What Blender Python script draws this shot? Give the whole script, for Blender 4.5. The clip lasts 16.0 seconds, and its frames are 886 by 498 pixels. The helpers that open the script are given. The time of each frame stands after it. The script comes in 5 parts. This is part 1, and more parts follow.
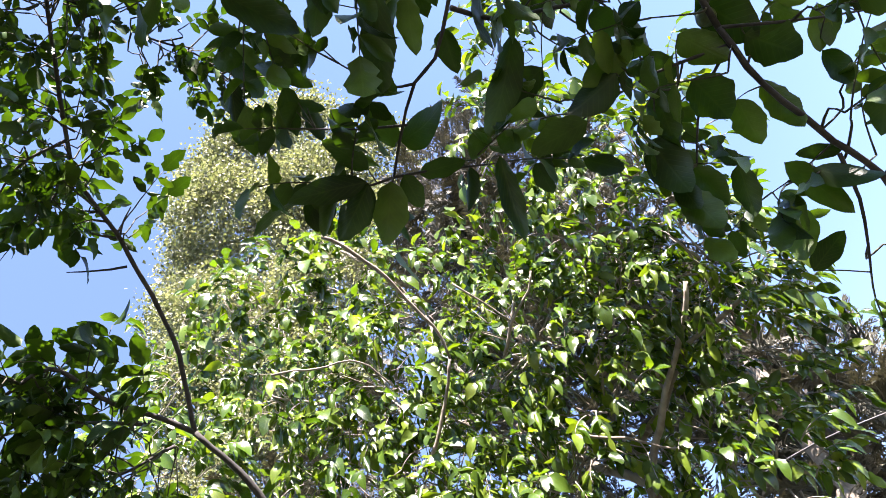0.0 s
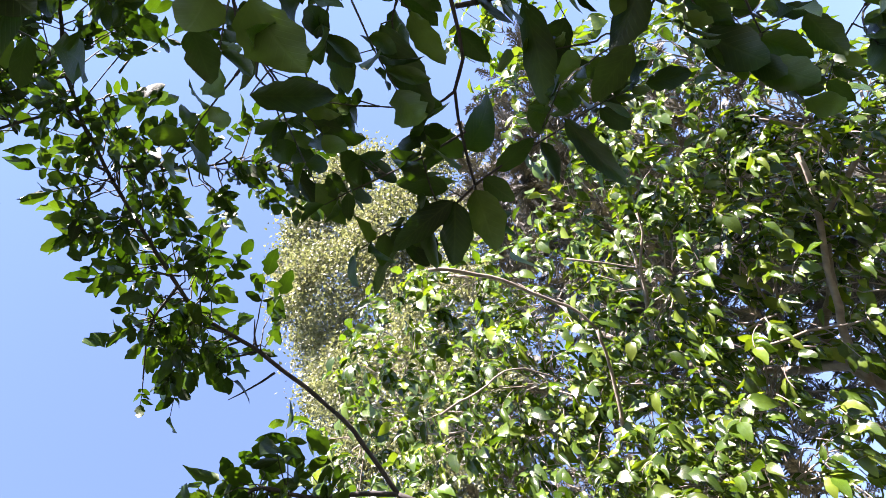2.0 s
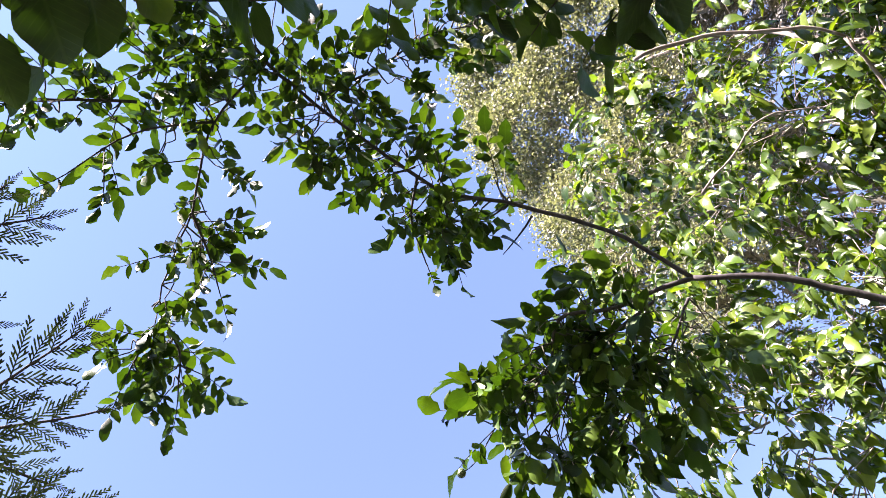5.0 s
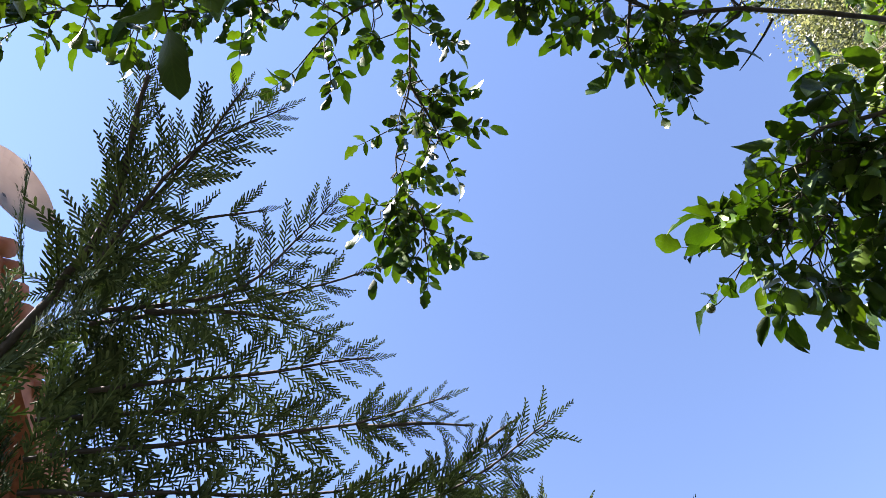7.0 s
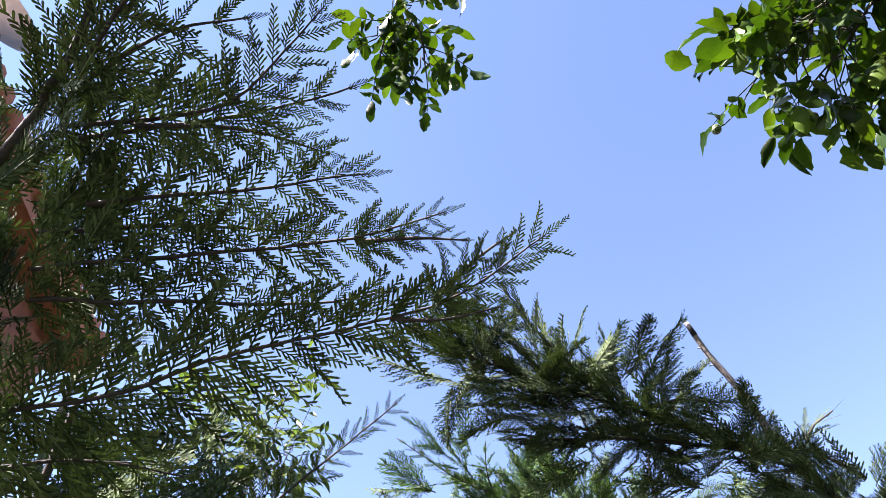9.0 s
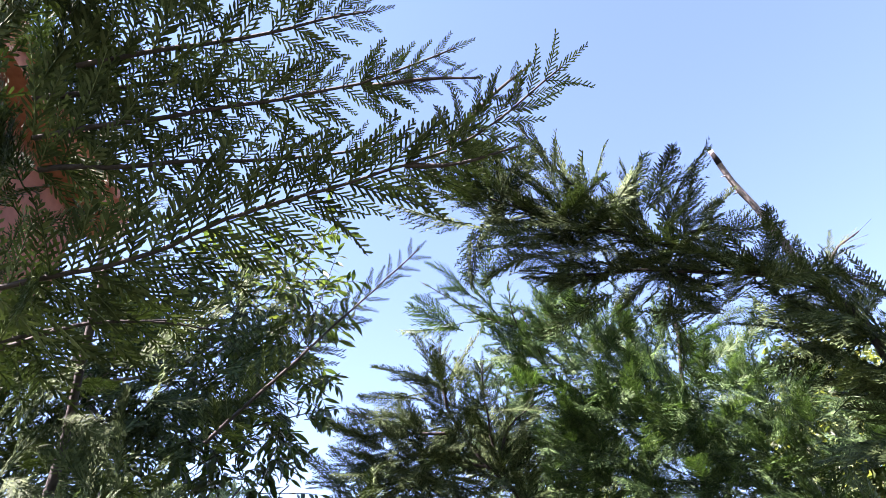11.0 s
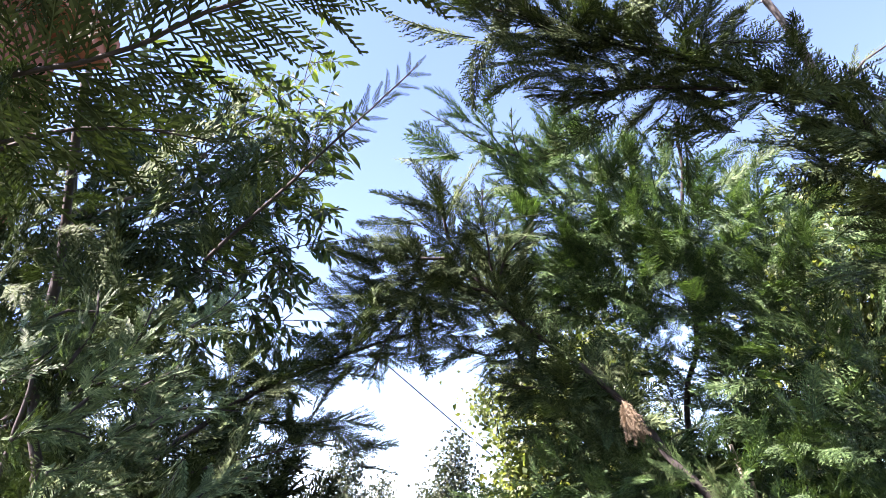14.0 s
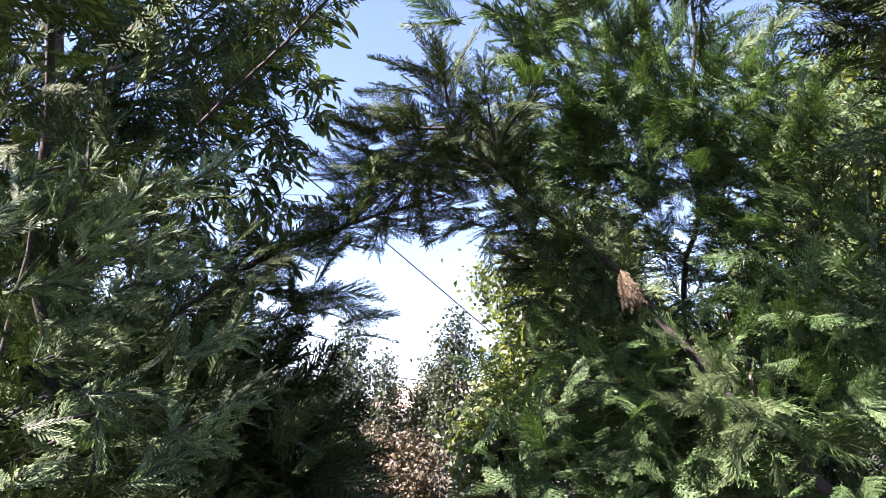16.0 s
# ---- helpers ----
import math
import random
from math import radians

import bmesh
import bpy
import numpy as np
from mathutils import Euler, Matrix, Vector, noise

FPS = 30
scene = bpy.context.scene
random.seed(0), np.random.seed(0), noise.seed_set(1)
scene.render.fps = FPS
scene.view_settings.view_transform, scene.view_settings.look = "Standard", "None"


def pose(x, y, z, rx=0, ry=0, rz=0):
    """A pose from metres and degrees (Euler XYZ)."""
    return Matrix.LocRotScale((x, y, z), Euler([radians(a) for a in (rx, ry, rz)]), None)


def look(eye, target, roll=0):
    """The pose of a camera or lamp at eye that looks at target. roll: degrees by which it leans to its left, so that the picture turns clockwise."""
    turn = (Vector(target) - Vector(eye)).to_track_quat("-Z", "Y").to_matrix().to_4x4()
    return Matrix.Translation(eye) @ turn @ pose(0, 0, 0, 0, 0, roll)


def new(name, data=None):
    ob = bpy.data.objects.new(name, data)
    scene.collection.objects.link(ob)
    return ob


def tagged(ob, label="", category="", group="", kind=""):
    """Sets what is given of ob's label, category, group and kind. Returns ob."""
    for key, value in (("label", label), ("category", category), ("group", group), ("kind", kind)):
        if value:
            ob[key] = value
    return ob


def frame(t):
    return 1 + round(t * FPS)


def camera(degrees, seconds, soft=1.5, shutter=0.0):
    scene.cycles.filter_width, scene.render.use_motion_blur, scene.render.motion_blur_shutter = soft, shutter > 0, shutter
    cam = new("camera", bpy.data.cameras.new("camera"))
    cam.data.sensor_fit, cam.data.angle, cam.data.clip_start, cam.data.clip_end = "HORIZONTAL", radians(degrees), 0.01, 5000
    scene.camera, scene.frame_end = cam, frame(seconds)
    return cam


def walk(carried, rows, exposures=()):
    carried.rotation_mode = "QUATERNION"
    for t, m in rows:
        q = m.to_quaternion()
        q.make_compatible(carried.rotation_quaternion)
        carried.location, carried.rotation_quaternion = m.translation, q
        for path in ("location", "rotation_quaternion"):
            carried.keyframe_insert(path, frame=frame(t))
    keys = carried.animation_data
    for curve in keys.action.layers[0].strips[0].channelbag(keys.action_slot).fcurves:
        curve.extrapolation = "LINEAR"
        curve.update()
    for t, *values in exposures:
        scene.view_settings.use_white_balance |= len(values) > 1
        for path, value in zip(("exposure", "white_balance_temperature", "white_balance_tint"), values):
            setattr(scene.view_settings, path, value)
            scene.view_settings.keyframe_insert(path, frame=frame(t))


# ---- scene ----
cam = camera(66.48, 16.0, soft=0.6)

PATH = [
    (0.0, pose(-0.000, 0.000, 1.600, 154.35, 26.28, -75.60)),
    (0.5, pose(-0.005, 0.010, 1.607, 157.44, 26.75, -67.79)),
    (1.0, pose(-0.006, 0.023, 1.625, 161.59, 26.59, -59.08)),
    (1.5, pose(-0.003, 0.030, 1.633, 164.94, 26.35, -53.08)),
    (2.0, pose(-0.014, 0.028, 1.626, 167.86, 26.80, -46.52)),
    (2.5, pose(-0.009, 0.050, 1.627, 167.44, 25.83, -42.57)),
    (3.0, pose(-0.018, 0.058, 1.636, 169.50, 25.25, -37.21)),
    (3.5, pose(-0.038, 0.075, 1.628, 168.07, 22.96, -30.33)),
    (4.0, pose(-0.048, 0.074, 1.632, 167.95, 22.20, -26.43)),
    (4.5, pose(-0.062, 0.094, 1.639, 165.95, 20.17, -23.81)),
    (5.0, pose(-0.125, 0.114, 1.635, 164.66, 15.74, -17.77)),
    (5.2, pose(-0.136, 0.098, 1.650, 164.60, 12.28, -14.07)),
    (7.3, pose(-0.045, 0.118, 1.634, 152.31, -0.58, -3.63)),
    (7.5, pose(-0.037, 0.109, 1.636, 151.23, -0.32, -4.13)),
    (8.0, pose(-0.035, 0.146, 1.621, 147.44, -0.16, -3.71)),
    (8.5, pose(-0.030, 0.159, 1.622, 142.67, -0.64, -3.38)),
    (9.0, pose(-0.034, 0.176, 1.629, 140.15, -0.87, -3.46)),
    (9.5, pose(-0.032, 0.193, 1.630, 137.72, -0.68, -3.24)),
    (9.7, pose(-0.033, 0.200, 1.632, 135.89, -0.71, -2.54)),
    (11.8, pose(-0.022, 0.225, 1.670, 123.81, 0.84, 0.38)),
    (12.0, pose(-0.022, 0.235, 1.665, 123.06, 0.39, 0.06)),
    (12.5, pose(-0.022, 0.272, 1.640, 121.27, 0.74, 1.01)),
    (13.0, pose(-0.030, 0.294, 1.618, 119.95, 0.35, 0.38)),
    (13.5, pose(-0.030, 0.314, 1.607, 117.85, 0.34, 0.29)),
    (14.0, pose(-0.029, 0.338, 1.592, 114.72, 0.31, -0.12)),
    (14.5, pose(-0.024, 0.360, 1.578, 112.02, 0.34, 0.15)),
    (15.0, pose(-0.025, 0.382, 1.565, 109.55, 0.19, 0.29)),
    (15.5, pose(-0.023, 0.385, 1.558, 107.35, -0.09, 0.45)),
    (16.0, pose(-0.019, 0.390, 1.547, 105.00, 0.00, -0.00)),
]
walk(cam, PATH, ((0.0, 3.32, 6500, 26), (1.5, 3.23, 6500, 30), (3.5, 3.28, 6500, 34), (5.0, 3.25, 6500, 36), (7.5, 2.84, 6500, 23), (9.5, 3.12, 6500, 30), (12.0, 3.35, 6500, 34), (14.0, 3.30, 6500, 34), (16.0, 3.01, 6500, 35)))

# ---------------------------------------------------------------- world and sun
SUN_AZ, SUN_EL = -113.0, 45.0        # degrees from +y towards +x, and above the horizon
world = bpy.data.worlds.new("world")
scene.world = world
world.use_nodes = True
wn, wl = world.node_tree.nodes, world.node_tree.links
wn.clear()
sky = wn.new("ShaderNodeTexSky")
sky.sky_type = "NISHITA"
sky.sun_disc = False
sky.sun_elevation = radians(SUN_EL)
sky.sun_rotation = radians(SUN_AZ)
sky.air_density, sky.dust_density, sky.ozone_density = 1.0, 0.0, 2.2
back = wn.new("ShaderNodeBackground")
back.inputs[1].default_value = 0.055
wout = wn.new("ShaderNodeOutputWorld")
wl.new(sky.outputs[0], back.inputs[0])
wl.new(back.outputs[0], wout.inputs[0])

lamp = bpy.data.lights.new("sun", "SUN")
lamp.energy, lamp.angle, lamp.color = 5.0, radians(0.53), (1.0, 0.95, 0.86)
sun = new("sun", lamp)
sun_way = Vector((math.sin(radians(SUN_AZ)) * math.cos(radians(SUN_EL)),
                  math.cos(radians(SUN_AZ)) * math.cos(radians(SUN_EL)), math.sin(radians(SUN_EL))))
sun.matrix_world = look(sun_way * 60, (0, 0, 0))

# ---------------------------------------------------------------- materials


def material(name):
    m = bpy.data.materials.new(name)
    m.use_nodes = True
    return m, m.node_tree.nodes, m.node_tree.links, m.node_tree.nodes["Principled BSDF"]


def ramp(nodes, stops):
    r = nodes.new("ShaderNodeValToRGB")
    while len(r.color_ramp.elements) < len(stops):
        r.color_ramp.elements.new(0.5)
    for e, (p, c) in zip(r.color_ramp.elements, stops):
        e.position, e.color = p, (*c, 1)
    return r


def leaf_material(name, dark, mid, light, glow, share=0.4, rough=0.38, veins=True, spec=0.5):
    """Thin leaf: gloss over diffuse, with light passing through; tone differs leaf by leaf."""
    m, n, l, p = material(name)
    info, geo = n.new("ShaderNodeObjectInfo"), n.new("ShaderNodeNewGeometry")
    add, fr = n.new("ShaderNodeMath"), n.new("ShaderNodeMath")
    add.operation, fr.operation = "ADD", "FRACT"
    l.new(info.outputs["Random"], add.inputs[0])
    l.new(geo.outputs["Random Per Island"], add.inputs[1])
    l.new(add.outputs[0], fr.inputs[0])
    r = ramp(n, [(0.0, dark), (0.55, mid), (1.0, light)])
    l.new(fr.outputs[0], r.inputs[0])
    tone = r.outputs[0]
    pos = n.new("ShaderNodeTexNoise")
    pos.inputs["Scale"].default_value = 55.0
    l.new(geo.outputs["Position"], pos.inputs["Vector"])
    mot = n.new("ShaderNodeMixRGB")
    mot.blend_type = "MULTIPLY"
    mot.inputs[0].default_value = 0.35
    l.new(tone, mot.inputs[1])
    l.new(pos.outputs[0], mot.inputs[2])
    big = n.new("ShaderNodeTexNoise")
    big.inputs["Scale"].default_value = 5.0
    l.new(geo.outputs["Position"], big.inputs["Vector"])
    lev = n.new("ShaderNodeMapRange")
    lev.inputs[1].default_value, lev.inputs[2].default_value, lev.inputs[3].default_value, lev.inputs[4].default_value = 0.3, 0.7, 0.6, 1.45
    l.new(big.outputs[0], lev.inputs[0])
    var = n.new("ShaderNodeVectorMath")
    var.operation = "SCALE"
    l.new(mot.outputs[0], var.inputs[0])
    l.new(lev.outputs[0], var.inputs["Scale"])
    tone = var.outputs[0]
    bump = None
    if veins:
        uv = n.new("ShaderNodeUVMap")
        uv.uv_map = "leaf"
        sep = n.new("ShaderNodeSeparateXYZ")
        l.new(uv.outputs[0], sep.inputs[0])
        side = n.new("ShaderNodeMath")
        side.operation = "ABSOLUTE"
        l.new(sep.outputs[0], side.inputs[0])
        # side veins run slanting from the midrib
        k = n.new("ShaderNodeMath")
        k.operation = "MULTIPLY_ADD"
        l.new(side.outputs[0], k.inputs[0])
        k.inputs[1].default_value = -0.35
        l.new(sep.outputs[1], k.inputs[2])
        w = n.new("ShaderNodeMath")
        w.operation = "MULTIPLY"
        l.new(k.outputs[0], w.inputs[0])
        w.inputs[1].default_value = 58.0
        s = n.new("ShaderNodeMath")
        s.operation = "SINE"
        l.new(w.outputs[0], s.inputs[0])
        pw = n.new("ShaderNodeMapRange")
        pw.inputs[1].default_value, pw.inputs[2].default_value = 0.8, 1.0
        l.new(s.outputs[0], pw.inputs[0])
        rib = n.new("ShaderNodeMapRange")
        rib.inputs[1].default_value, rib.inputs[2].default_value = 0.07, 0.02
        l.new(side.outputs[0], rib.inputs[0])
        mx = n.new("ShaderNodeMath")
        mx.operation = "MAXIMUM"
        l.new(pw.outputs[0], mx.inputs[0])
        l.new(rib.outputs[0], mx.inputs[1])
        v = n.new("ShaderNodeMixRGB")
        v.inputs[2].default_value = (light[0] * 1.5, light[1] * 1.35, light[2] * 1.6, 1)
        fac = n.new("ShaderNodeMath")
        fac.operation = "MULTIPLY"
        fac.inputs[1].default_value = 0.06
        l.new(mx.outputs[0], fac.inputs[0])
        l.new(fac.outputs[0], v.inputs[0])
        l.new(tone, v.inputs[1])
        tone = v.outputs[0]
        bump = n.new("ShaderNodeBump")
        bump.inputs["Strength"].default_value = 0.12
        bump.inputs["Distance"].default_value = 0.003
        l.new(mx.outputs[0], bump.inputs["Height"])
        l.new(bump.outputs[0], p.inputs["Normal"])
    l.new(tone, p.inputs["Base Color"])
    p.inputs["Roughness"].default_value = rough
    p.inputs["Specular IOR Level"].default_value = spec
    tr = n.new("ShaderNodeBsdfTranslucent")
    tint = n.new("ShaderNodeMixRGB")
    tint.blend_type = "MULTIPLY"
    tint.inputs[0].default_value = 1.0
    l.new(tone, tint.inputs[1])
    tint.inputs[2].default_value = (*glow, 1)
    l.new(tint.outputs[0], tr.inputs[0])
    mix = n.new("ShaderNodeMixShader")
    mix.inputs[0].default_value = share
    l.new(p.outputs[0], mix.inputs[1])
    l.new(tr.outputs[0], mix.inputs[2])
    l.new(mix.outputs[0], n["Material Output"].inputs[0])
    return m


def bark_material(name, dark, light, scale=14.0, stretch=0.25, rough=0.9):
    m, n, l, p = material(name)
    geo = n.new("ShaderNodeNewGeometry")
    mp = n.new("ShaderNodeMapping")
    mp.inputs["Scale"].default_value = (1, 1, stretch)
    l.new(geo.outputs["Position"], mp.inputs[0])
    a, b = n.new("ShaderNodeTexNoise"), n.new("ShaderNodeTexNoise")
    a.inputs["Scale"].default_value, a.inputs["Detail"].default_value = scale * 4, 6
    b.inputs["Scale"].default_value = scale * 0.4
    l.new(mp.outputs[0], a.inputs["Vector"])
    l.new(geo.outputs["Position"], b.inputs["Vector"])
    mix = n.new("ShaderNodeMath")
    mix.operation = "MULTIPLY_ADD"
    l.new(a.outputs[0], mix.inputs[0])
    mix.inputs[1].default_value = 0.6
    half = n.new("ShaderNodeMath")
    half.operation = "MULTIPLY"
    half.inputs[1].default_value = 0.4
    l.new(b.outputs[0], half.inputs[0])
    l.new(half.outputs[0], mix.inputs[2])
    r = ramp(n, [(0.35, dark), (0.65, light)])
    l.new(mix.outputs[0], r.inputs[0])
    l.new(r.outputs[0], p.inputs["Base Color"])
    p.inputs["Roughness"].default_value = rough
    bump = n.new("ShaderNodeBump")
    bump.inputs["Strength"].default_value, bump.inputs["Distance"].default_value = 0.7, 0.01
    l.new(mix.outputs[0], bump.inputs["Height"])
    l.new(bump.outputs[0], p.inputs["Normal"])
    return m


def plain_material(name, a, b, scale=6.0, rough=0.8, bump_d=0.003, metal=0.0):
    m, n, l, p = material(name)
    geo = n.new("ShaderNodeNewGeometry")
    t = n.new("ShaderNodeTexNoise")
    t.inputs["Scale"].default_value, t.inputs["Detail"].default_value = scale, 8
    l.new(geo.outputs["Position"], t.inputs["Vector"])
    r = ramp(n, [(0.3, a), (0.7, b)])
    l.new(t.outputs[0], r.inputs[0])
    l.new(r.outputs[0], p.inputs["Base Color"])
    p.inputs["Roughness"].default_value, p.inputs["Metallic"].default_value = rough, metal
    bp = n.new("ShaderNodeBump")
    bp.inputs["Strength"].default_value, bp.inputs["Distance"].default_value = 0.5, bump_d
    l.new(t.outputs[0], bp.inputs["Height"])
    l.new(bp.outputs[0], p.inputs["Normal"])
    return m


WALNUT_LEAF = leaf_material("walnut_leaf", (0.013, 0.032, 0.004), (0.029, 0.066, 0.007), (0.072, 0.124, 0.016), (2.0, 2.3, 0.25), 0.15, 0.42, spec=0.2)
# brighter, yellower copy of the walnut leaf; sunlight is put into its colour
SUNLIT_LEAF = leaf_material("sunlit_walnut_leaf", (0.018, 0.042, 0.005), (0.048, 0.094, 0.008), (0.112, 0.158, 0.016), (2.0, 2.1, 0.3), 0.3, 0.27, spec=0.38)
GREY_LEAF = leaf_material("grey_leaf", (0.06, 0.076, 0.034), (0.11, 0.128, 0.06), (0.19, 0.2, 0.11), (1.7, 1.7, 1.1), 0.33, 0.45, False)
ASH_LEAF = leaf_material("ash_leaf", (0.028, 0.048, 0.018), (0.044, 0.070, 0.024), (0.080, 0.108, 0.036), (2.2, 2.4, 0.8), 0.3, 0.38, False)
HEDGE_LEAF = leaf_material("hedge_leaf", (0.056, 0.084, 0.030), (0.092, 0.128, 0.045), (0.160, 0.188, 0.072), (2.0, 2.0, 0.7), 0.35, 0.45, False)
FAR_LEAF = leaf_material("young_tree_leaf", (0.020, 0.032, 0.016), (0.036, 0.052, 0.024), (0.064, 0.080, 0.036), (2.0, 2.2, 0.8), 0.12, 0.5, False)
DRY_LEAF = leaf_material("dry_leaf", (0.046, 0.048, 0.022), (0.078, 0.064, 0.036), (0.13, 0.104, 0.062), (1.4, 1.2, 0.7), 0.2, 0.6, False)
# dark copy, with shade put into the colour; the next two are sunlit copies
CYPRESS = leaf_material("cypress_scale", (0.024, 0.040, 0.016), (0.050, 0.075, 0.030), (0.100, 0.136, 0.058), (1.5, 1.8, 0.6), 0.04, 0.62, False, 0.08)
# paler cypress scale for low sprays; sunlight is put into the colour
CYPRESS_LIT_PALE = leaf_material("cypress_lit_pale", (0.042, 0.076, 0.033), (0.088, 0.142, 0.062), (0.175, 0.235, 0.115), (1.5, 1.8, 0.7), 0.12, 0.6, False, 0.2)
# lighter, greener cypress copy for the right-hand tree, with sunlight in its colour
CYPRESS_LIT = leaf_material("cypress_sunlit", (0.024, 0.05, 0.017), (0.051, 0.097, 0.034), (0.112, 0.172, 0.066), (1.6, 1.9, 0.7), 0.16, 0.55, False, 0.2)
JUNIPER = leaf_material("dry_cypress", (0.032, 0.034, 0.021), (0.058, 0.058, 0.036), (0.096, 0.092, 0.060), (1.3, 1.2, 0.8), 0.1, 0.7, False)
DEAD = leaf_material("dead_spray", (0.12, 0.088, 0.05), (0.19, 0.145, 0.088), (0.26, 0.205, 0.135), (1.2, 1.0, 0.7), 0.2, 0.7, False)
WALNUT_BARK = bark_material("walnut_bark", (0.012, 0.011, 0.01), (0.045, 0.04, 0.034))
PALE_BARK = bark_material("pale_bark", (0.09, 0.075, 0.055), (0.24, 0.21, 0.165), 9.0)
TWIG_BARK = bark_material("twig_bark", (0.018, 0.02, 0.011), (0.05, 0.05, 0.026), 30.0)
CYPRESS_BARK = bark_material("cypress_bark", (0.013, 0.011, 0.01), (0.04, 0.033, 0.029), 18.0, 0.12)
POLE_BARK = bark_material("stripped_bark", (0.06, 0.055, 0.056), (0.26, 0.235, 0.235), 25.0, 0.4, 0.7)
NUT_SKIN = plain_material("nut_skin", (0.035, 0.06, 0.015), (0.07, 0.10, 0.03), 60, 0.5)
SOIL = plain_material("soil", (0.012, 0.015, 0.006), (0.032, 0.032, 0.015), 2.5, 0.95, 0.02)
HILL = plain_material("hill_scrub", (0.20, 0.16, 0.12), (0.34, 0.27, 0.21), 0.05, 0.95, 0.3)
STUCCO = plain_material("terracotta_render", (0.15, 0.046, 0.028), (0.21, 0.074, 0.045), 9, 0.9)
TILE = plain_material("roof_tile", (0.22, 0.07, 0.04), (0.36, 0.14, 0.08), 12, 0.85)
DISH = plain_material("dish_enamel", (0.26, 0.22, 0.20), (0.36, 0.31, 0.28), 5, 0.5)
DARK_METAL = plain_material("dark_metal", (0.03, 0.03, 0.03), (0.06, 0.06, 0.06), 20, 0.6)
CHAR = plain_material("charred_wood", (0.006, 0.006, 0.007), (0.02, 0.018, 0.018), 60, 0.95)
CABLE = plain_material("cable_sheath", (0.015, 0.015, 0.015), (0.03, 0.03, 0.03), 30, 0.6)

# ---------------------------------------------------------------- mesh helpers


def tri_mesh(name, v, t, mat, uv=None, smooth=False):
    me = bpy.data.meshes.new(name)
    v, t = np.asarray(v, np.float32), np.asarray(t, np.int32)
    me.vertices.add(len(v))
    me.vertices.foreach_set("co", v.ravel())
    me.loops.add(len(t) * 3)
    me.loops.foreach_set("vertex_index", t.ravel())
    me.polygons.add(len(t))
    me.polygons.foreach_set("loop_start", np.arange(0, len(t) * 3, 3, dtype=np.int32))
    me.update(calc_edges=True)
    if uv is not None:
        layer = me.uv_layers.new(name="leaf")
        layer.data.foreach_set("uv", np.asarray(uv, np.float32)[t.ravel()].ravel())
    if smooth:
        me.polygons.foreach_set("use_smooth", np.ones(len(t), bool))
    me.materials.append(mat)
    return me


def part(name, bm, mat, parent, label=""):
    """Links a bmesh, or a ready mesh, as one object under a thing or a part."""
    if isinstance(bm, bmesh.types.BMesh):
        me = bpy.data.meshes.new(name)
        bmesh.ops.recalc_face_normals(bm, faces=bm.faces)
        bm.to_mesh(me)
        bm.free()
        me.materials.append(mat)
    else:
        me = bm
    ob = new(name, me)
    ob.parent = parent
    return tagged(ob, label)


def thing(name, at, label, category, group="", kind=""):
    ob = new(name)
    ob.empty_display_size = 0.2
    ob.location = at
    return tagged(ob, label, category, group, kind)


def smooth_line(pts, step=0.06):
    """Catmull-Rom through a few points, resampled."""
    p = np.array(pts, float)
    p = np.vstack([2 * p[0] - p[1], p, 2 * p[-1] - p[-2]])
    out = []
    for i in range(1, len(p) - 2):
        n = max(2, int(np.linalg.norm(p[i + 1] - p[i]) / step))
        for s in np.linspace(0, 1, n, endpoint=False):
            a, b, c, d = p[i - 1:i + 3]
            out.append(0.5 * (2 * b + (c - a) * s + (2 * a - 5 * b + 4 * c - d) * s * s + (3 * b - a - 3 * c + d) * s ** 3))
    out.append(p[-2])
    return np.array(out)


def tube(line, r0, r1, sides=7, wobble=0.0, rng=None):
    """A tapered tube along a line: vertices and triangles."""
    n = len(line)
    tan = np.gradient(line, axis=0)
    tan /= np.linalg.norm(tan, axis=1)[:, None] + 1e-9
    ref = np.array([0.31, 0.52, 0.79]) if abs(tan[0] @ [0.31, 0.52, 0.79]) < 0.9 else np.array([1.0, 0, 0])
    a = np.cross(tan, ref)
    a /= np.linalg.norm(a, axis=1)[:, None] + 1e-9
    b = np.cross(tan, a)
    rad = np.linspace(r0, r1, n)
    if wobble and rng is not None:
        rad = rad * (1 + wobble * rng.standard_normal(n).clip(-2, 2))
    ang = np.linspace(0, 2 * np.pi, sides, endpoint=False)
    v = line[:, None] + rad[:, None, None] * (np.cos(ang)[None, :, None] * a[:, None] + np.sin(ang)[None, :, None] * b[:, None])
    v = v.reshape(-1, 3)
    i, j = np.meshgrid(np.arange(n - 1), np.arange(sides), indexing="ij")
    p, q = i * sides + j, i * sides + (j + 1) % sides
    t = np.concatenate([np.stack([p, q, q + sides], -1).reshape(-1, 3), np.stack([p, q + sides, p + sides], -1).reshape(-1, 3)])
    v = np.vstack([v, line[:1], line[-1:]])
    k = np.arange(sides)
    cap0 = np.stack([(k + 1) % sides, k, np.full(sides, len(v) - 2)], -1)
    cap1 = np.stack([(n - 1) * sides + k, (n - 1) * sides + (k + 1) % sides, np.full(sides, len(v) - 1)], -1)
    return v, np.vstack([t, cap0, cap1])


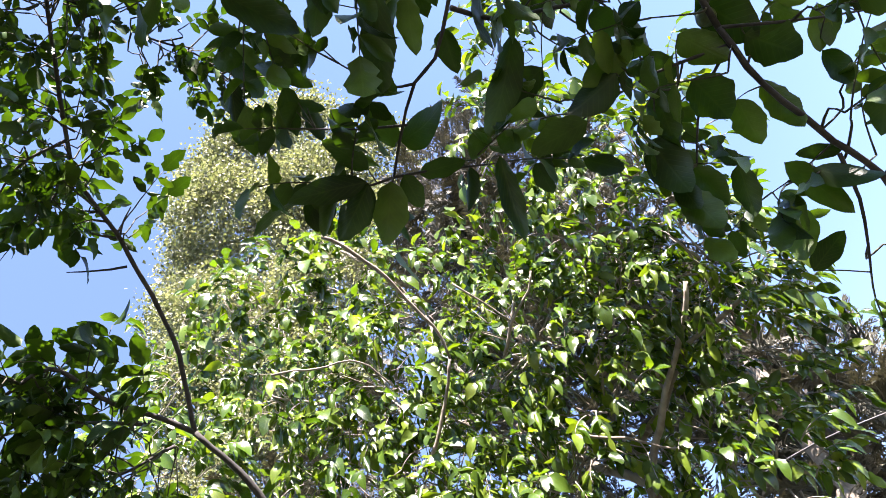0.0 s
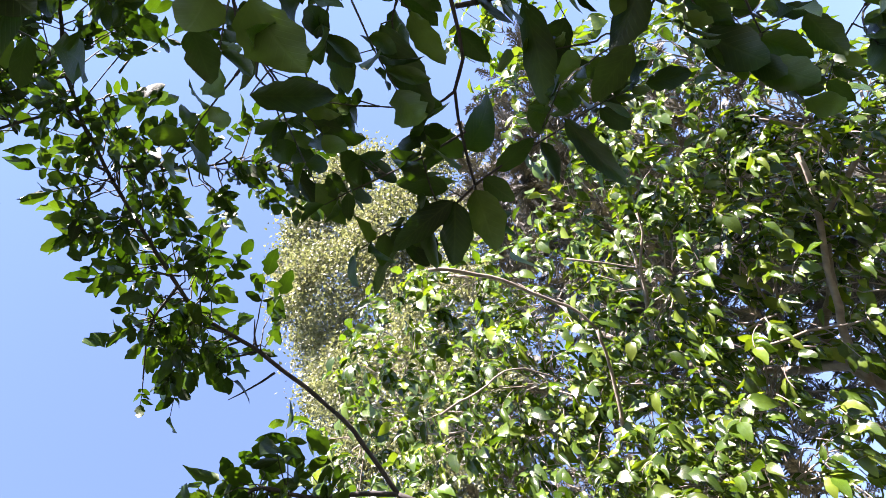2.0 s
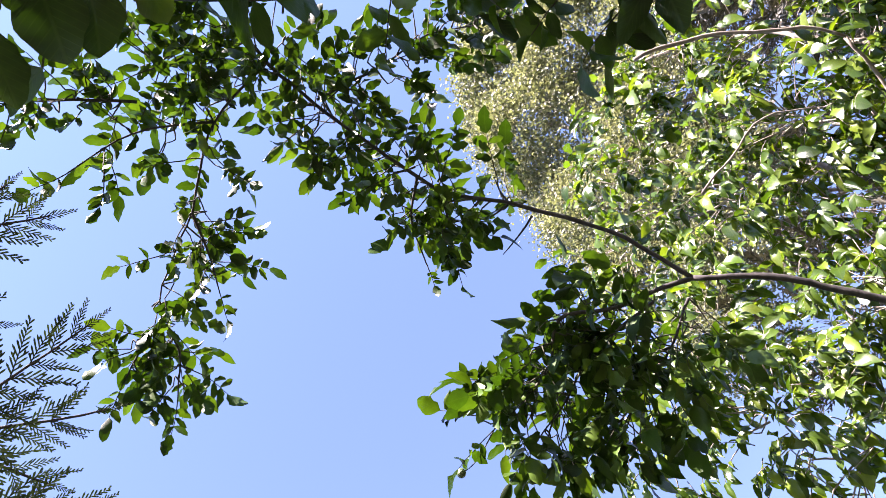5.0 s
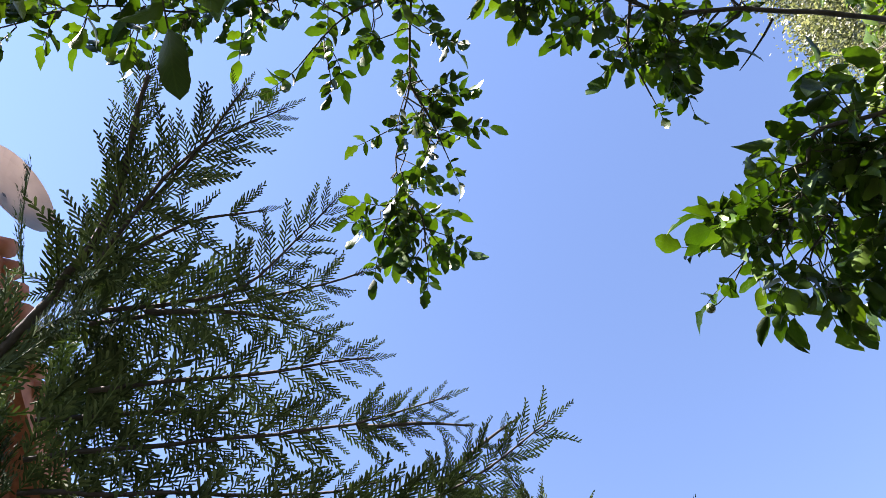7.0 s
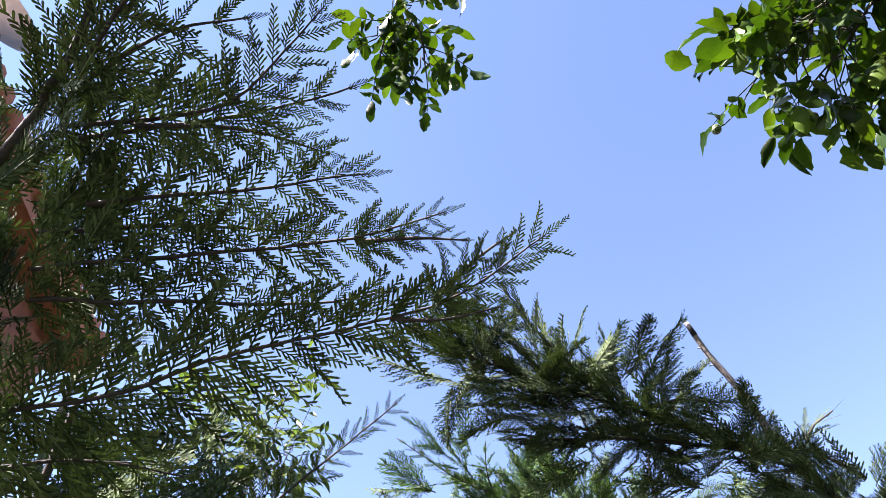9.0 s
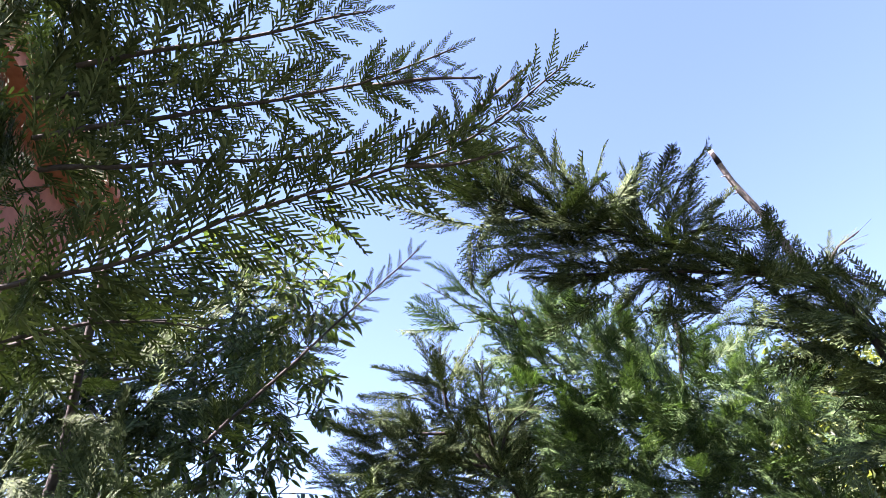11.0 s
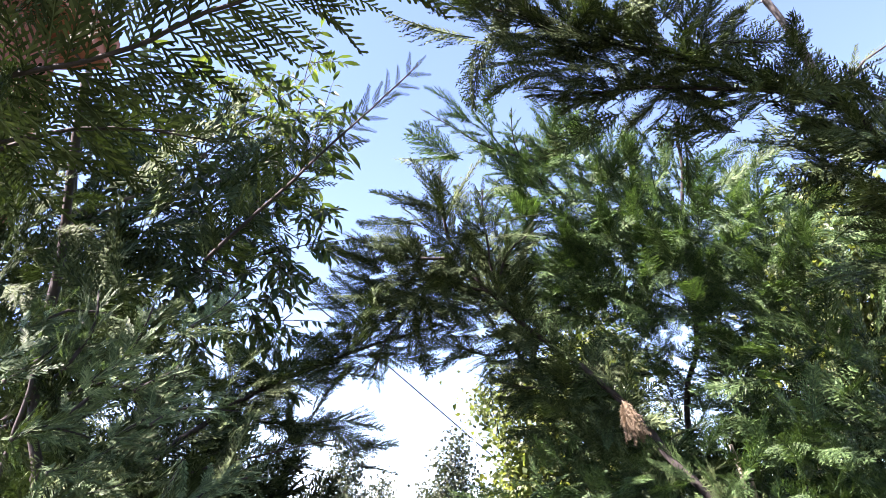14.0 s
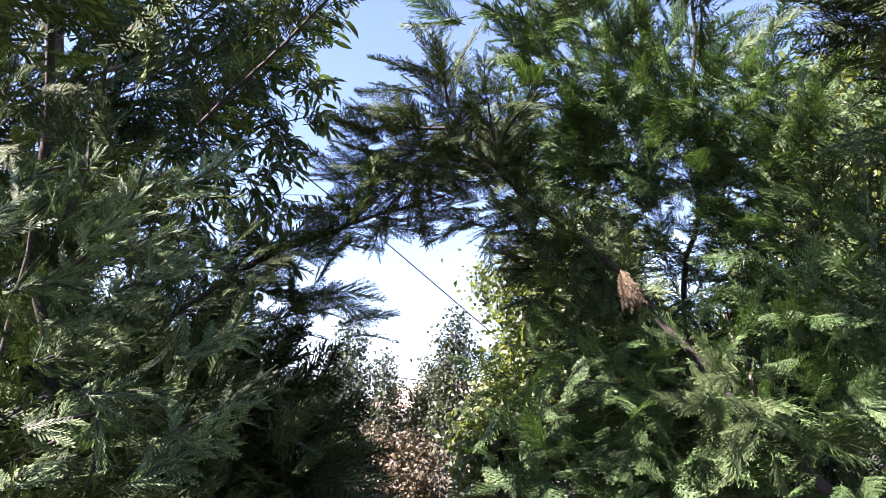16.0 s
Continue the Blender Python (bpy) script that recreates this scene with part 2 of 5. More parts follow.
class Heap:
    """Triangles gathered from many small pieces."""

    def __init__(self):
        self.v, self.t, self.uv, self.n = [], [], [], 0

    def add(self, v, t, uv=None):
        self.v.append(v)
        self.t.append(t + self.n)
        self.uv.append(uv if uv is not None else np.zeros((len(v), 2)))
        self.n += len(v)

    def mesh(self, name, mat, smooth=False):
        return tri_mesh(name, np.vstack(self.v), np.vstack(self.t), mat, np.vstack(self.uv), smooth)


def unit(v):
    v = np.asarray(v, float)
    return v / (np.linalg.norm(v) + 1e-9)


def basis(along, normal):
    """A turn whose y runs along and whose z is as near to normal as can be."""
    y = unit(along)
    z = np.asarray(normal, float) - y * (y @ np.asarray(normal, float))
    if np.linalg.norm(z) < 1e-4:
        z = np.cross(y, [0.3, 0.9, 0.1])
    z = unit(z)
    return np.stack([np.cross(y, z), y, z], 1)


def leaflet_template(width, fold, curl, twist, rows=7, tip=1.0, rough=0.0, seed=1):
    """One leaflet of unit length along y: two halves folded on the midrib, curled and twisted."""
    s = np.linspace(0, 1, rows)
    half = width * np.sin(np.pi * s ** 0.93) ** 0.64 * (1 - 0.12 * s * tip) * (1 + 0.06 * np.sin(17 * s + 40 * width)) + 0.004
    half[-1] = 0.004
    jag = np.random.default_rng(seed)
    edge = {q: 1 - rough * jag.uniform(0, 1, rows) ** 2.5 for q in (-1, 0, 1)}
    wave = {q: rough * 0.35 * jag.standard_normal(rows) for q in (-1, 0, 1)}
    v, uv = [], []
    for k in range(rows):
        z = -curl * s[k] ** 2
        a = twist * (s[k] - 0.3)
        for side in (-1, 0, 1):
            wide = half[k] * edge[side][k]
            x, h = side * wide * math.cos(fold), abs(side) * wide * (math.sin(fold) * (1 + 0.25 * math.sin(9 * s[k] + side)) + wave[side][k])
            v.append((x * math.cos(a) - h * math.sin(a), s[k] * (1 - 0.1 * curl), z + x * math.sin(a) + h * math.cos(a)))
            uv.append((side * wide / max(width, 1e-3), s[k]))
    t = []
    for k in range(rows - 1):
        for c in (0, 1):
            p = 3 * k + c
            t += [(p, p + 1, p + 4), (p, p + 4, p + 3)]
    return np.array(v), np.array(t), np.array(uv)


class Foliage:
    """Leaves or sprays of one tree: each is a template with a turn, a size and a place."""

    def __init__(self, templates, mat, name="leaflet", smooth=True):
        self.templates, self.mat, self.name, self.smooth, self.items = templates, mat, name, smooth, []
        self.rows, self.bulk = (0, len(templates)), (0, len(templates))

    def put(self, kind, place, turn, size):
        self.items.append((kind % len(self.templates), np.asarray(place, float), turn, size))

    def build(self, parent, near=(0.0, 0.0, 1.6), singles=300, label=""):
        near = np.array(near)
        order = sorted(range(len(self.items)), key=lambda i: float(np.sum((self.items[i][1] - near) ** 2)))
        meshes = {}
        for i in order[:singles]:
            k, p, turn, s = self.items[i]
            if k not in meshes:
                v, t, uv = self.templates[k]
                meshes[k] = tri_mesh(self.name, v, t, self.mat, uv, self.smooth)
            ob = new(self.name, meshes[k])
            ob.parent = parent
            m = np.eye(4)
            m[:3, :3], m[:3, 3] = turn * s, p - np.array(parent.location)
            ob.matrix_basis = Matrix(m.tolist())
        heap = Heap()
        for i in order[singles:]:
            k, p, turn, s = self.items[i]
            v, t, uv = self.templates[k]
            heap.add((v * s) @ turn.T + p - np.array(parent.location), t, uv)
        if heap.n:
            ob = new("foliage", heap.mesh("foliage", self.mat, self.smooth))
            ob.parent = parent
            tagged(ob, label, kind="stuff")


def limb(parent, pts, r0, r1, mat=WALNUT_BARK, name="branch", sides=8, rng=None, label="", step=0.05, jag=0.006):
    """A branch as a part of its tree; returns its line."""
    rng = rng or np.random.default_rng(5)
    line = smooth_line(pts, step)
    if jag:
        off = rng.standard_normal(line.shape) * jag
        off[0] = off[-1] = 0
        off[1:-1] = (off[:-2] + off[1:-1] + off[2:]) / 3
        line = line + off
    v, t = tube(line, r0, r1, sides, 0.05, rng)
    ob = new(name, tri_mesh(name, v - np.array(parent.location), t, mat, None, True))
    ob.parent = parent
    tagged(ob, label)
    return line
# ---------------------------------------------------------------- leaves and sprays
LEAFLETS = [leaflet_template(w, f, c, t, 8, 1.0, r * 0.7, 3 + i) for i, (w, f, c, t, r) in enumerate((
    (0.29, 0.2, 0.15, 0.2, 0.15), (0.31, 0.35, 0.35, -0.4, 0.3), (0.24, 0.6, 0.2, 0.6, 0.35), (0.33, 0.15, 0.45, -0.3, 0.5), (0.27, 0.8, 0.1, 0.3, 0.2), (0.29, 0.3, -0.2, 0.9, 0.45),
    (0.26, 0.5, 0.5, -0.9, 0.6), (0.31, 0.25, 0.25, 0.1, 0.7)))]

BROAD = [leaflet_template(w, f, c, t, 12, 1.0, r, 43 + i) for i, (w, f, c, t, r) in enumerate((
    (0.28, 0.2, 0.2, 0.4, 0.08), (0.28, 0.4, 0.35, -0.5, 0.14), (0.28, 0.25, 0.45, 0.5, 0.1), (0.28, 0.5, 0.25, -0.4, 0.16)))]
DROOPING = [leaflet_template(w, f, c, t, 6, 1.0, r, 23 + i) for i, (w, f, c, t, r) in enumerate((
    (0.27, 0.3, 0.3, 0.3, 0.15), (0.29, 0.4, 0.5, -0.5, 0.25), (0.22, 0.7, 0.3, 0.8, 0.25), (0.31, 0.2, 0.45, -0.3, 0.3), (0.25, 0.9, 0.15, 0.4, 0.2), (0.27, 0.4, -0.15, 1.0, 0.3)))]


def chip_template(width, fold):
    """A small leaf, two triangles folded on the midrib."""
    v = np.array([(0, 0, 0), (width, 0.45, fold), (0, 1, -0.1), (-width, 0.45, fold)])
    return v, np.array([(0, 1, 2), (0, 2, 3)]), v[:, :2]


SMALL_LEAVES = [chip_template(0.33, 0.12), chip_template(0.38, 0.2), chip_template(0.28, 0.05)]
LANCES = [leaflet_template(w, f, c, t, 5) for w, f, c, t in ((0.15, 0.2, 0.15, 0.2), (0.17, 0.4, 0.3, -0.4), (0.14, 0.5, 0.1, 0.7))]


def strips(b, e, w):
    """Narrow blunt strips from b to e, turned up at the tip: vertices and triangles."""
    b, e, w = np.array(b), np.array(e), np.array(w)[:, None]
    d = e - b
    d /= np.linalg.norm(d, axis=1)[:, None]
    x = np.cross(d, [0, 0, 1.0])
    x /= np.linalg.norm(x, axis=1)[:, None] + 1e-9
    z = np.cross(x, d)
    far = b + (e - b) * 0.78
    pts = np.stack([b + x * w * 0.7, far + x * w, e + z * w * 0.5, far - x * w, b - x * w * 0.7], 1)
    tri = np.array([[0, 1, 4], [1, 3, 4], [1, 2, 3]])[None] + np.arange(len(b))[:, None, None] * 5
    return pts.reshape(-1, 3), tri.reshape(-1, 3)


def needles(b, e, w, rng):
    """Scale twigs as slim wedges, each rolled a little about its own axis."""
    b, e, w = np.array(b), np.array(e), np.array(w)[:, None]
    d = e - b
    d /= np.linalg.norm(d, axis=1)[:, None]
    x = np.cross(d, np.array([0, 0, 1.0]) + rng.standard_normal(b.shape) * 0.35)
    x /= np.linalg.norm(x, axis=1)[:, None] + 1e-9
    tri = np.arange(len(b) * 3).reshape(-1, 3)
    return np.stack([b - x * w, b + x * w, e], 1).reshape(-1, 3), tri


def spray_template(seed, shoots=15, step=0.052, bend=0.25, spread=0.42, droop=0.0, width=0.0125, twig=0.105):
    """A flat cypress spray of unit length along y: an axis, side shoots in one plane, and scale twigs on each."""
    rng = np.random.default_rng(seed)
    heap = Heap()
    curve = rng.uniform(-0.25, 0.25)

    def axis(s):
        return np.array([curve * s * s, s, -bend * s * s])

    v, t = tube(np.array([axis(s) for s in np.linspace(0, 1, 6)]), 0.009, 0.004, 3)
    heap.add(v, t)
    b, e, w = [], [], []
    for k in range(shoots):
        for side in (-1, 1):
            s = 0.04 + 0.95 * (k + 0.5 + 0.25 * side + rng.uniform(-0.15, 0.15)) / shoots
            length = spread * (1 - 0.8 * s ** 1.3) * min(1.0, 0.5 + 1.8 * s) * rng.uniform(0.7, 1.15)
            a = rng.uniform(0.62, 0.85) - 0.25 * s
            way = unit([side * math.sin(a), math.cos(a), rng.uniform(-0.2, 0.12) - droop])
            root = axis(s)
            sag = np.array([0, 0.2 * length, -0.18 * length])
            b.append(root), e.append(root + way * length + sag), w.append(width * 0.75)
            cross = unit(np.cross(way, [0, 0, 1]))
            n = max(2, int(length / step))
            for j in range(n):
                for q in (-1, 1):
                    u = (j + 0.55 + 0.25 * q) / n
                    p = root + way * length * u + sag * u * u
                    ln = twig * (1.1 - 0.6 * u) * rng.uniform(0.6, 1.25)
                    d = unit(way * 0.85 + cross * q * 0.55 + np.array([0, 0.15, rng.uniform(-0.22, 0.16)]))
                    b.append(p), e.append(p + d * ln), w.append(width)
    heap.add(*needles(b, e, w, rng))
    return np.vstack(heap.v), np.vstack(heap.t), np.vstack(heap.uv)


def comb_template(seed, bend, nodes=10, reach=0.14):
    """A single flat shoot of unit length along y, with short forked scale twigs left and right."""
    rng = np.random.default_rng(seed)
    b, e, w = [], [], []
    curve = rng.uniform(-0.2, 0.2)

    def axis(s):
        return np.array([curve * s * s, s, -bend * s * s])

    heap = Heap()
    v, t = tube(np.array([axis(s) for s in np.linspace(0, 1, 6)]), 0.013, 0.006, 3)
    heap.add(v, t)
    for k in range(nodes):
        for side in (-1, 1):
            s = (k + 0.5 + 0.25 * side) / nodes * 0.97
            ln = (reach * (1.05 - 0.75 * s) * min(1, 0.45 + 3 * s)) * rng.uniform(0.75, 1.2)
            a = rng.uniform(0.58, 0.74) - 0.12 * s
            way = unit([side * math.sin(a), math.cos(a), rng.uniform(-0.15, 0.12)])
            p = axis(s)
            b.append(p), e.append(p + way * ln), w.append(0.0165)
            if s < 0.5 and rng.random() < 0.4:
                c = a - 0.55
                r = p + way * ln * 0.5
                b.append(r), e.append(r + unit([side * math.sin(c), math.cos(c), 0.0]) * ln * 0.45), w.append(0.0135)
    heap.add(*strips(b, e, w))
    return np.vstack(heap.v), np.vstack(heap.t), np.vstack(heap.uv)


COMBS = [comb_template(60 + i, b, n, r) for i, (b, n, r) in enumerate(((0.05, 11, 0.26), (0.2, 12, 0.23), (0.25, 10, 0.27), (0.0, 10, 0.27), (-0.1, 11, 0.25), (0.12, 11, 0.26)))]
SPRAYS = [spray_template(10 + i, 16, 0.05, b, s + 0.08, d) for i, (b, s, d) in enumerate(
    ((0.1, 0.32, 0.0), (0.25, 0.36, 0.05), (0.35, 0.30, 0.1), (0.0, 0.4, 0.0), (0.2, 0.26, -0.1), (-0.15, 0.33, 0.05)))]


def cypress_foliage(mat, bulk):
    fol = Foliage(COMBS + bulk, mat, "spray", False)
    fol.rows, fol.bulk = (0, len(COMBS)), (len(COMBS), len(COMBS) + len(bulk))
    return fol


COARSE = [spray_template(40 + i, 12, 0.065, b, s + 0.08, d, 0.015, 0.125) for i, (b, s, d) in enumerate(
    ((0.15, 0.34, 0.0), (0.35, 0.38, 0.1), (0.0, 0.32, -0.1), (-0.2, 0.4, 0.05)))]


TUFTS = [spray_template(70 + i, 8, 0.11, b, s, d, 0.03, 0.2) for i, (b, s, d) in enumerate(((0.1, 0.5, 0.0), (0.3, 0.45, 0.1), (-0.2, 0.55, 0.0)))]


def pinnate(fol, twigs, rng, place, way, length, size, pairs=3, hang=0.45, lift=(0, 0, 1), width=1.0):
    """A compound leaf: a stalk with leaflets in pairs and one at the tip."""
    way = unit(way)
    line = [np.asarray(place, float)]
    w = way.copy()
    for _ in range(5):
        line.append(line[-1] + w * length / 5)
        w = unit(w + np.array([0, 0, -0.16 * hang]) + rng.standard_normal(3) * 0.05)
    line = np.array(line)
    v, t = tube(line, 0.0032, 0.0016, 3)
    twigs.add(v, t)
    side = unit(np.cross(way, np.array(lift) + rng.standard_normal(3) * 0.35))
    for k in range(pairs):
        p = line[min(5, 1 + int(round(4.0 * (k + 0.4) / pairs)))]
        for q in (-1, 1):
            if rng.random() < 0.08:
                continue
            d = unit(side * q + way * rng.uniform(0.2, 0.7) + np.array([0, 0, -hang * rng.uniform(0.5, 1.5)]) + rng.standard_normal(3) * 0.15)
            nrm = unit(np.array(lift) + rng.standard_normal(3) * 0.45)
            fol.put(int(rng.integers(99)), p, basis(d, nrm), size * rng.uniform(0.65, 1.1) * (0.75 + 0.3 * k / pairs))
    d = unit(w + np.array([0, 0, -hang * 0.6]) + rng.standard_normal(3) * 0.15)
    fol.put(int(rng.integers(99)), line[-1], basis(d, unit(np.array(lift) + rng.standard_normal(3) * 0.4)), size * rng.uniform(0.95, 1.25))


def leafy(fol, twigs, rng, line, every, size, start=0.0, reach=0.25, hang=0.45, out=None, pairs=3, both=2):
    """Short twigs with compound leaves along a branch line, from the share start on."""
    n = len(line)
    total = np.linalg.norm(np.diff(line, axis=0), axis=1).sum()
    count = max(1, int(total * (1 - start) / every))
    for c in range(count):
        u = start + (1 - start) * (c + rng.uniform(0, 1)) / count
        i = min(n - 2, int(u * (n - 1)))
        tan = unit(line[i + 1] - line[i])
        for _ in range(both):
            radial = rng.standard_normal(3)
            radial = unit(radial - tan * (radial @ tan))
            if out is not None:
                radial = unit(radial + np.array(out))
            way = unit(radial + tan * rng.uniform(0.1, 0.9))
            p0 = line[i]
            p1 = p0 + way * reach * rng.uniform(0.25, 1.0)
            bend = smooth_line([p0, (p0 + p1) / 2 + rng.standard_normal(3) * 0.02, p1], 0.05)
            v, t = tube(bend, 0.004, 0.0025, 4)
            twigs.add(v, t)
            pinnate(fol, twigs, rng, p1, way, size * rng.uniform(1.2, 2.2), size, pairs, hang)
    pinnate(fol, twigs, rng, line[-1], line[-1] - line[-3], size * 1.8, size, pairs, hang)


def clump(fol, twigs, rng, centre, radii, count, size, hang=0.6, pairs=3, shell=0.55, lift=(0, 0, 1), toward=(0, 0, 0)):
    """Compound leaves filling a loose clump, borne on twigs that fan out from its inside."""
    c, r = np.array(centre), np.array(radii)
    for _ in range(count):
        d = unit(rng.standard_normal(3) + np.array(toward))
        p = c + d * r * rng.uniform(shell, 1.0) ** 0.6 * rng.uniform(0.75, 1.1)
        q = c + d * r * 0.25
        if rng.random() < 0.35:
            v, t = tube(smooth_line([q, (p + q) / 2 + rng.standard_normal(3) * 0.04, p], 0.09), 0.005, 0.002, 4)
            twigs.add(v, t)
        pinnate(fol, twigs, rng, p, d + rng.standard_normal(3) * 0.5, size * rng.uniform(1.1, 2.0), size, pairs, hang, lift)


def small_leaves(fol, rng, centre, radii, count, size, clusters=60, hang=0.2, tight=0.16, face=(0, 0, 0.8), toward=(0, 0, 0)):
    """Small single leaves in many little tufts spread over a crown's shell."""
    c, r = np.array(centre), np.array(radii)
    for _ in range(clusters):
        d = unit(rng.standard_normal(3) + np.array(toward))
        q = c + d * r * rng.uniform(0.45, 1.0) ** 0.5
        w = tight * rng.uniform(0.6, 1.5)
        for _ in range(max(1, count // clusters)):
            p = q + rng.standard_normal(3) * w
            fol.put(int(rng.integers(99)), p, basis(d * 0.5 + rng.standard_normal(3) + np.array([0, 0, -hang]), rng.standard_normal(3) * 0.7 + np.array(face)), size * rng.uniform(0.6, 1.3))


def feather(fol, rng, line, size, every=0.06, start=0.1, normal=(0, 0, 1), angle=0.75, taper=0.65, tilt=0.25, end=True):
    """Sprays in two rows along a cypress branch, in one plane, shorter towards the tip."""
    n = len(line)
    total = np.linalg.norm(np.diff(line, axis=0), axis=1).sum()
    count = max(2, int(total * (1 - start) / every))
    for c in range(count):
        u = start + (1 - start) * (c + rng.uniform(-0.15, 0.15)) / count
        i = int(np.clip(u * (n - 1), 0, n - 2))
        tan = unit(line[i + 1] - line[i])
        nrm = unit(np.array(normal) + rng.standard_normal(3) * tilt)
        side = unit(np.cross(tan, nrm))
        for q in (-1, 1):
            a = angle * rng.uniform(0.88, 1.12) * (1.2 - 0.55 * u)
            way = tan * math.cos(a) + side * q * math.sin(a) + np.array([0, 0, rng.uniform(-0.15, 0.1)])
            fol.put(int(rng.integers(*fol.rows)), line[i], basis(way, nrm), size * (1 - taper * 0.5 * u - (1.0 - taper * 0.5) * 0.48 * u ** 3) * rng.uniform(0.8, 1.15))
    if end:
        tan = unit(line[-1] - line[-3])
        fol.put(fol.rows[0] + 3, line[-1] - tan * 0.03, basis(tan, normal), size * 0.42)


def sprays_in(fol, rng, centre, radii, count, size, out=0.8, up=0.3, lean=(0, 0, 0), face=(0, 0, 1.0)):
    """Cypress sprays spread through an ellipsoid, pointing outwards and up."""
    c, r = np.array(centre), np.array(radii)
    for _ in range(count):
        d = unit(rng.standard_normal(3))
        p = c + d * r * rng.uniform(0.25, 1.0) ** 0.5
        way = unit(d * out * np.array([1, 1, 0.5]) + np.array([0, 0, up]) + np.array(lean) + rng.standard_normal(3) * 0.35)
        nrm = unit(np.array(face) + d * 0.4 + rng.standard_normal(3) * 0.4)
        fol.put(int(rng.integers(*fol.bulk)), p, basis(way, nrm), size * rng.uniform(0.6, 1.25))


def cypress_cone(tree, fol, rng, base, top, radius, tiers, size, low=0.12, sprays=4, bark=CYPRESS_BARK, r0=0.07, normal_mix=0.4, power=0.8, around=(0, 360), rise=0.35):
    """Trunk with branches all round, each carrying sprays: a whole cypress."""
    base, top = np.array(base, float), np.array(top, float)
    trunk = limb(tree, [base, base * 0.66 + top * 0.34 + rng.standard_normal(3) * 0.03, base * 0.3 + top * 0.7 + rng.standard_normal(3) * 0.03, top], r0, 0.012, bark, "trunk", 10, rng)
    heap = Heap()
    for k in range(tiers):
        u = low + (1 - low) * (k + rng.uniform(0, 1)) / tiers
        i = min(len(trunk) - 2, int(u * (len(trunk) - 1)))
        a = radians(rng.uniform(*around))
        length = radius * (1 - u) ** power * rng.uniform(0.7, 1.15) + 0.12
        out = np.array([math.cos(a), math.sin(a), 0.0])
        p = trunk[i]
        line = smooth_line([p, p + out * length * 0.5 + np.array([0, 0, rise * 0.45 * length]), p + out * length + np.array([0, 0, rise * 1.25 * length])], 0.07)
        v, t = tube(line, 0.011 + 0.008 * (1 - u), 0.004, 5)
        heap.add(v - np.array(tree.location), t)
        feather(fol, rng, line, size * rng.uniform(0.8, 1.2), length / max(2, sprays), 0.25, unit(np.array([0, 0, 1.0]) + out * normal_mix), 0.7, 0.35, 0.5)
    ob = new("branch_work", heap.mesh("branch_work", bark, True))
    ob.parent = tree
    tagged(ob, kind="stuff")
    return trunk


def finish_twigs(tree, heap, mat=TWIG_BARK):
    if heap.n:
        heap.v = [v - np.array(tree.location) for v in heap.v]
        ob = new("twig_work", heap.mesh("twig_work", mat, True))
        ob.parent = tree
        tagged(ob, kind="stuff")

# ---------------------------------------------------------------- ground and distance


def ground_sheet():
    rng = np.random.default_rng(1)
    r = np.concatenate([[0.0], np.geomspace(0.8, 1200, 34)])
    a = np.linspace(0, 2 * np.pi, 49)[:-1]
    v = [(0.0, 0.0, 0.0)]
    for k in r[1:]:
        for b in a:
            x, y = k * math.sin(b), k * math.cos(b)
            z = 0.05 * noise.noise(Vector((x * 0.7, y * 0.7, 0)))
            if k > 40:
                z += min(1.0, (k - 40) / 160) * (7 + 9 * noise.noise(Vector((x * 0.006, y * 0.006, 3.0))))
            v.append((x, y, z))
    t = [(0, 1 + (j + 1) % 48, 1 + j) for j in range(48)]
    for i in range(len(r) - 2):
        for j in range(48):
            p, q = 1 + i * 48 + j, 1 + i * 48 + (j + 1) % 48
            t += [(p, q, q + 48), (p, q + 48, p + 48)]
    ob = new("ground", tri_mesh("ground", v, [x[::-1] for x in t], SOIL, None, True))
    tagged(ob, "bare dry garden soil running out to low hills", "ground", kind="structure")


ground_sheet()


def hill():
    v, t = [], []
    n = 60
    for i in range(n + 1):
        a = radians(-60 + 120 * i / n)
        h = 17 + 7 * noise.noise(Vector((i * 0.21, 0, 5))) + 2 * noise.noise(Vector((i * 0.9, 2, 5)))
        for d, z in ((190, -2), (215, h * 0.7), (250, h), (330, -2)):
            v.append((d * math.sin(a), d * math.cos(a), z))
    for i in range(n):
        for k in range(3):
            p = i * 4 + k
            t += [(p, p + 4, p + 5), (p, p + 5, p + 1)]
    tagged(new("backdrop_hill", tri_mesh("backdrop_hill", v, [x[::-1] for x in t], HILL, None, True)), "far pinkish brown dry hillside", "hill", kind="structure")


hill()

# ---------------------------------------------------------------- house beyond the cypress


def box(bm, lo, hi):
    m = Matrix.LocRotScale([(a + b) / 2 for a, b in zip(lo, hi)], None, [b - a for a, b in zip(lo, hi)])
    return bmesh.ops.create_cube(bm, size=1, matrix=m)


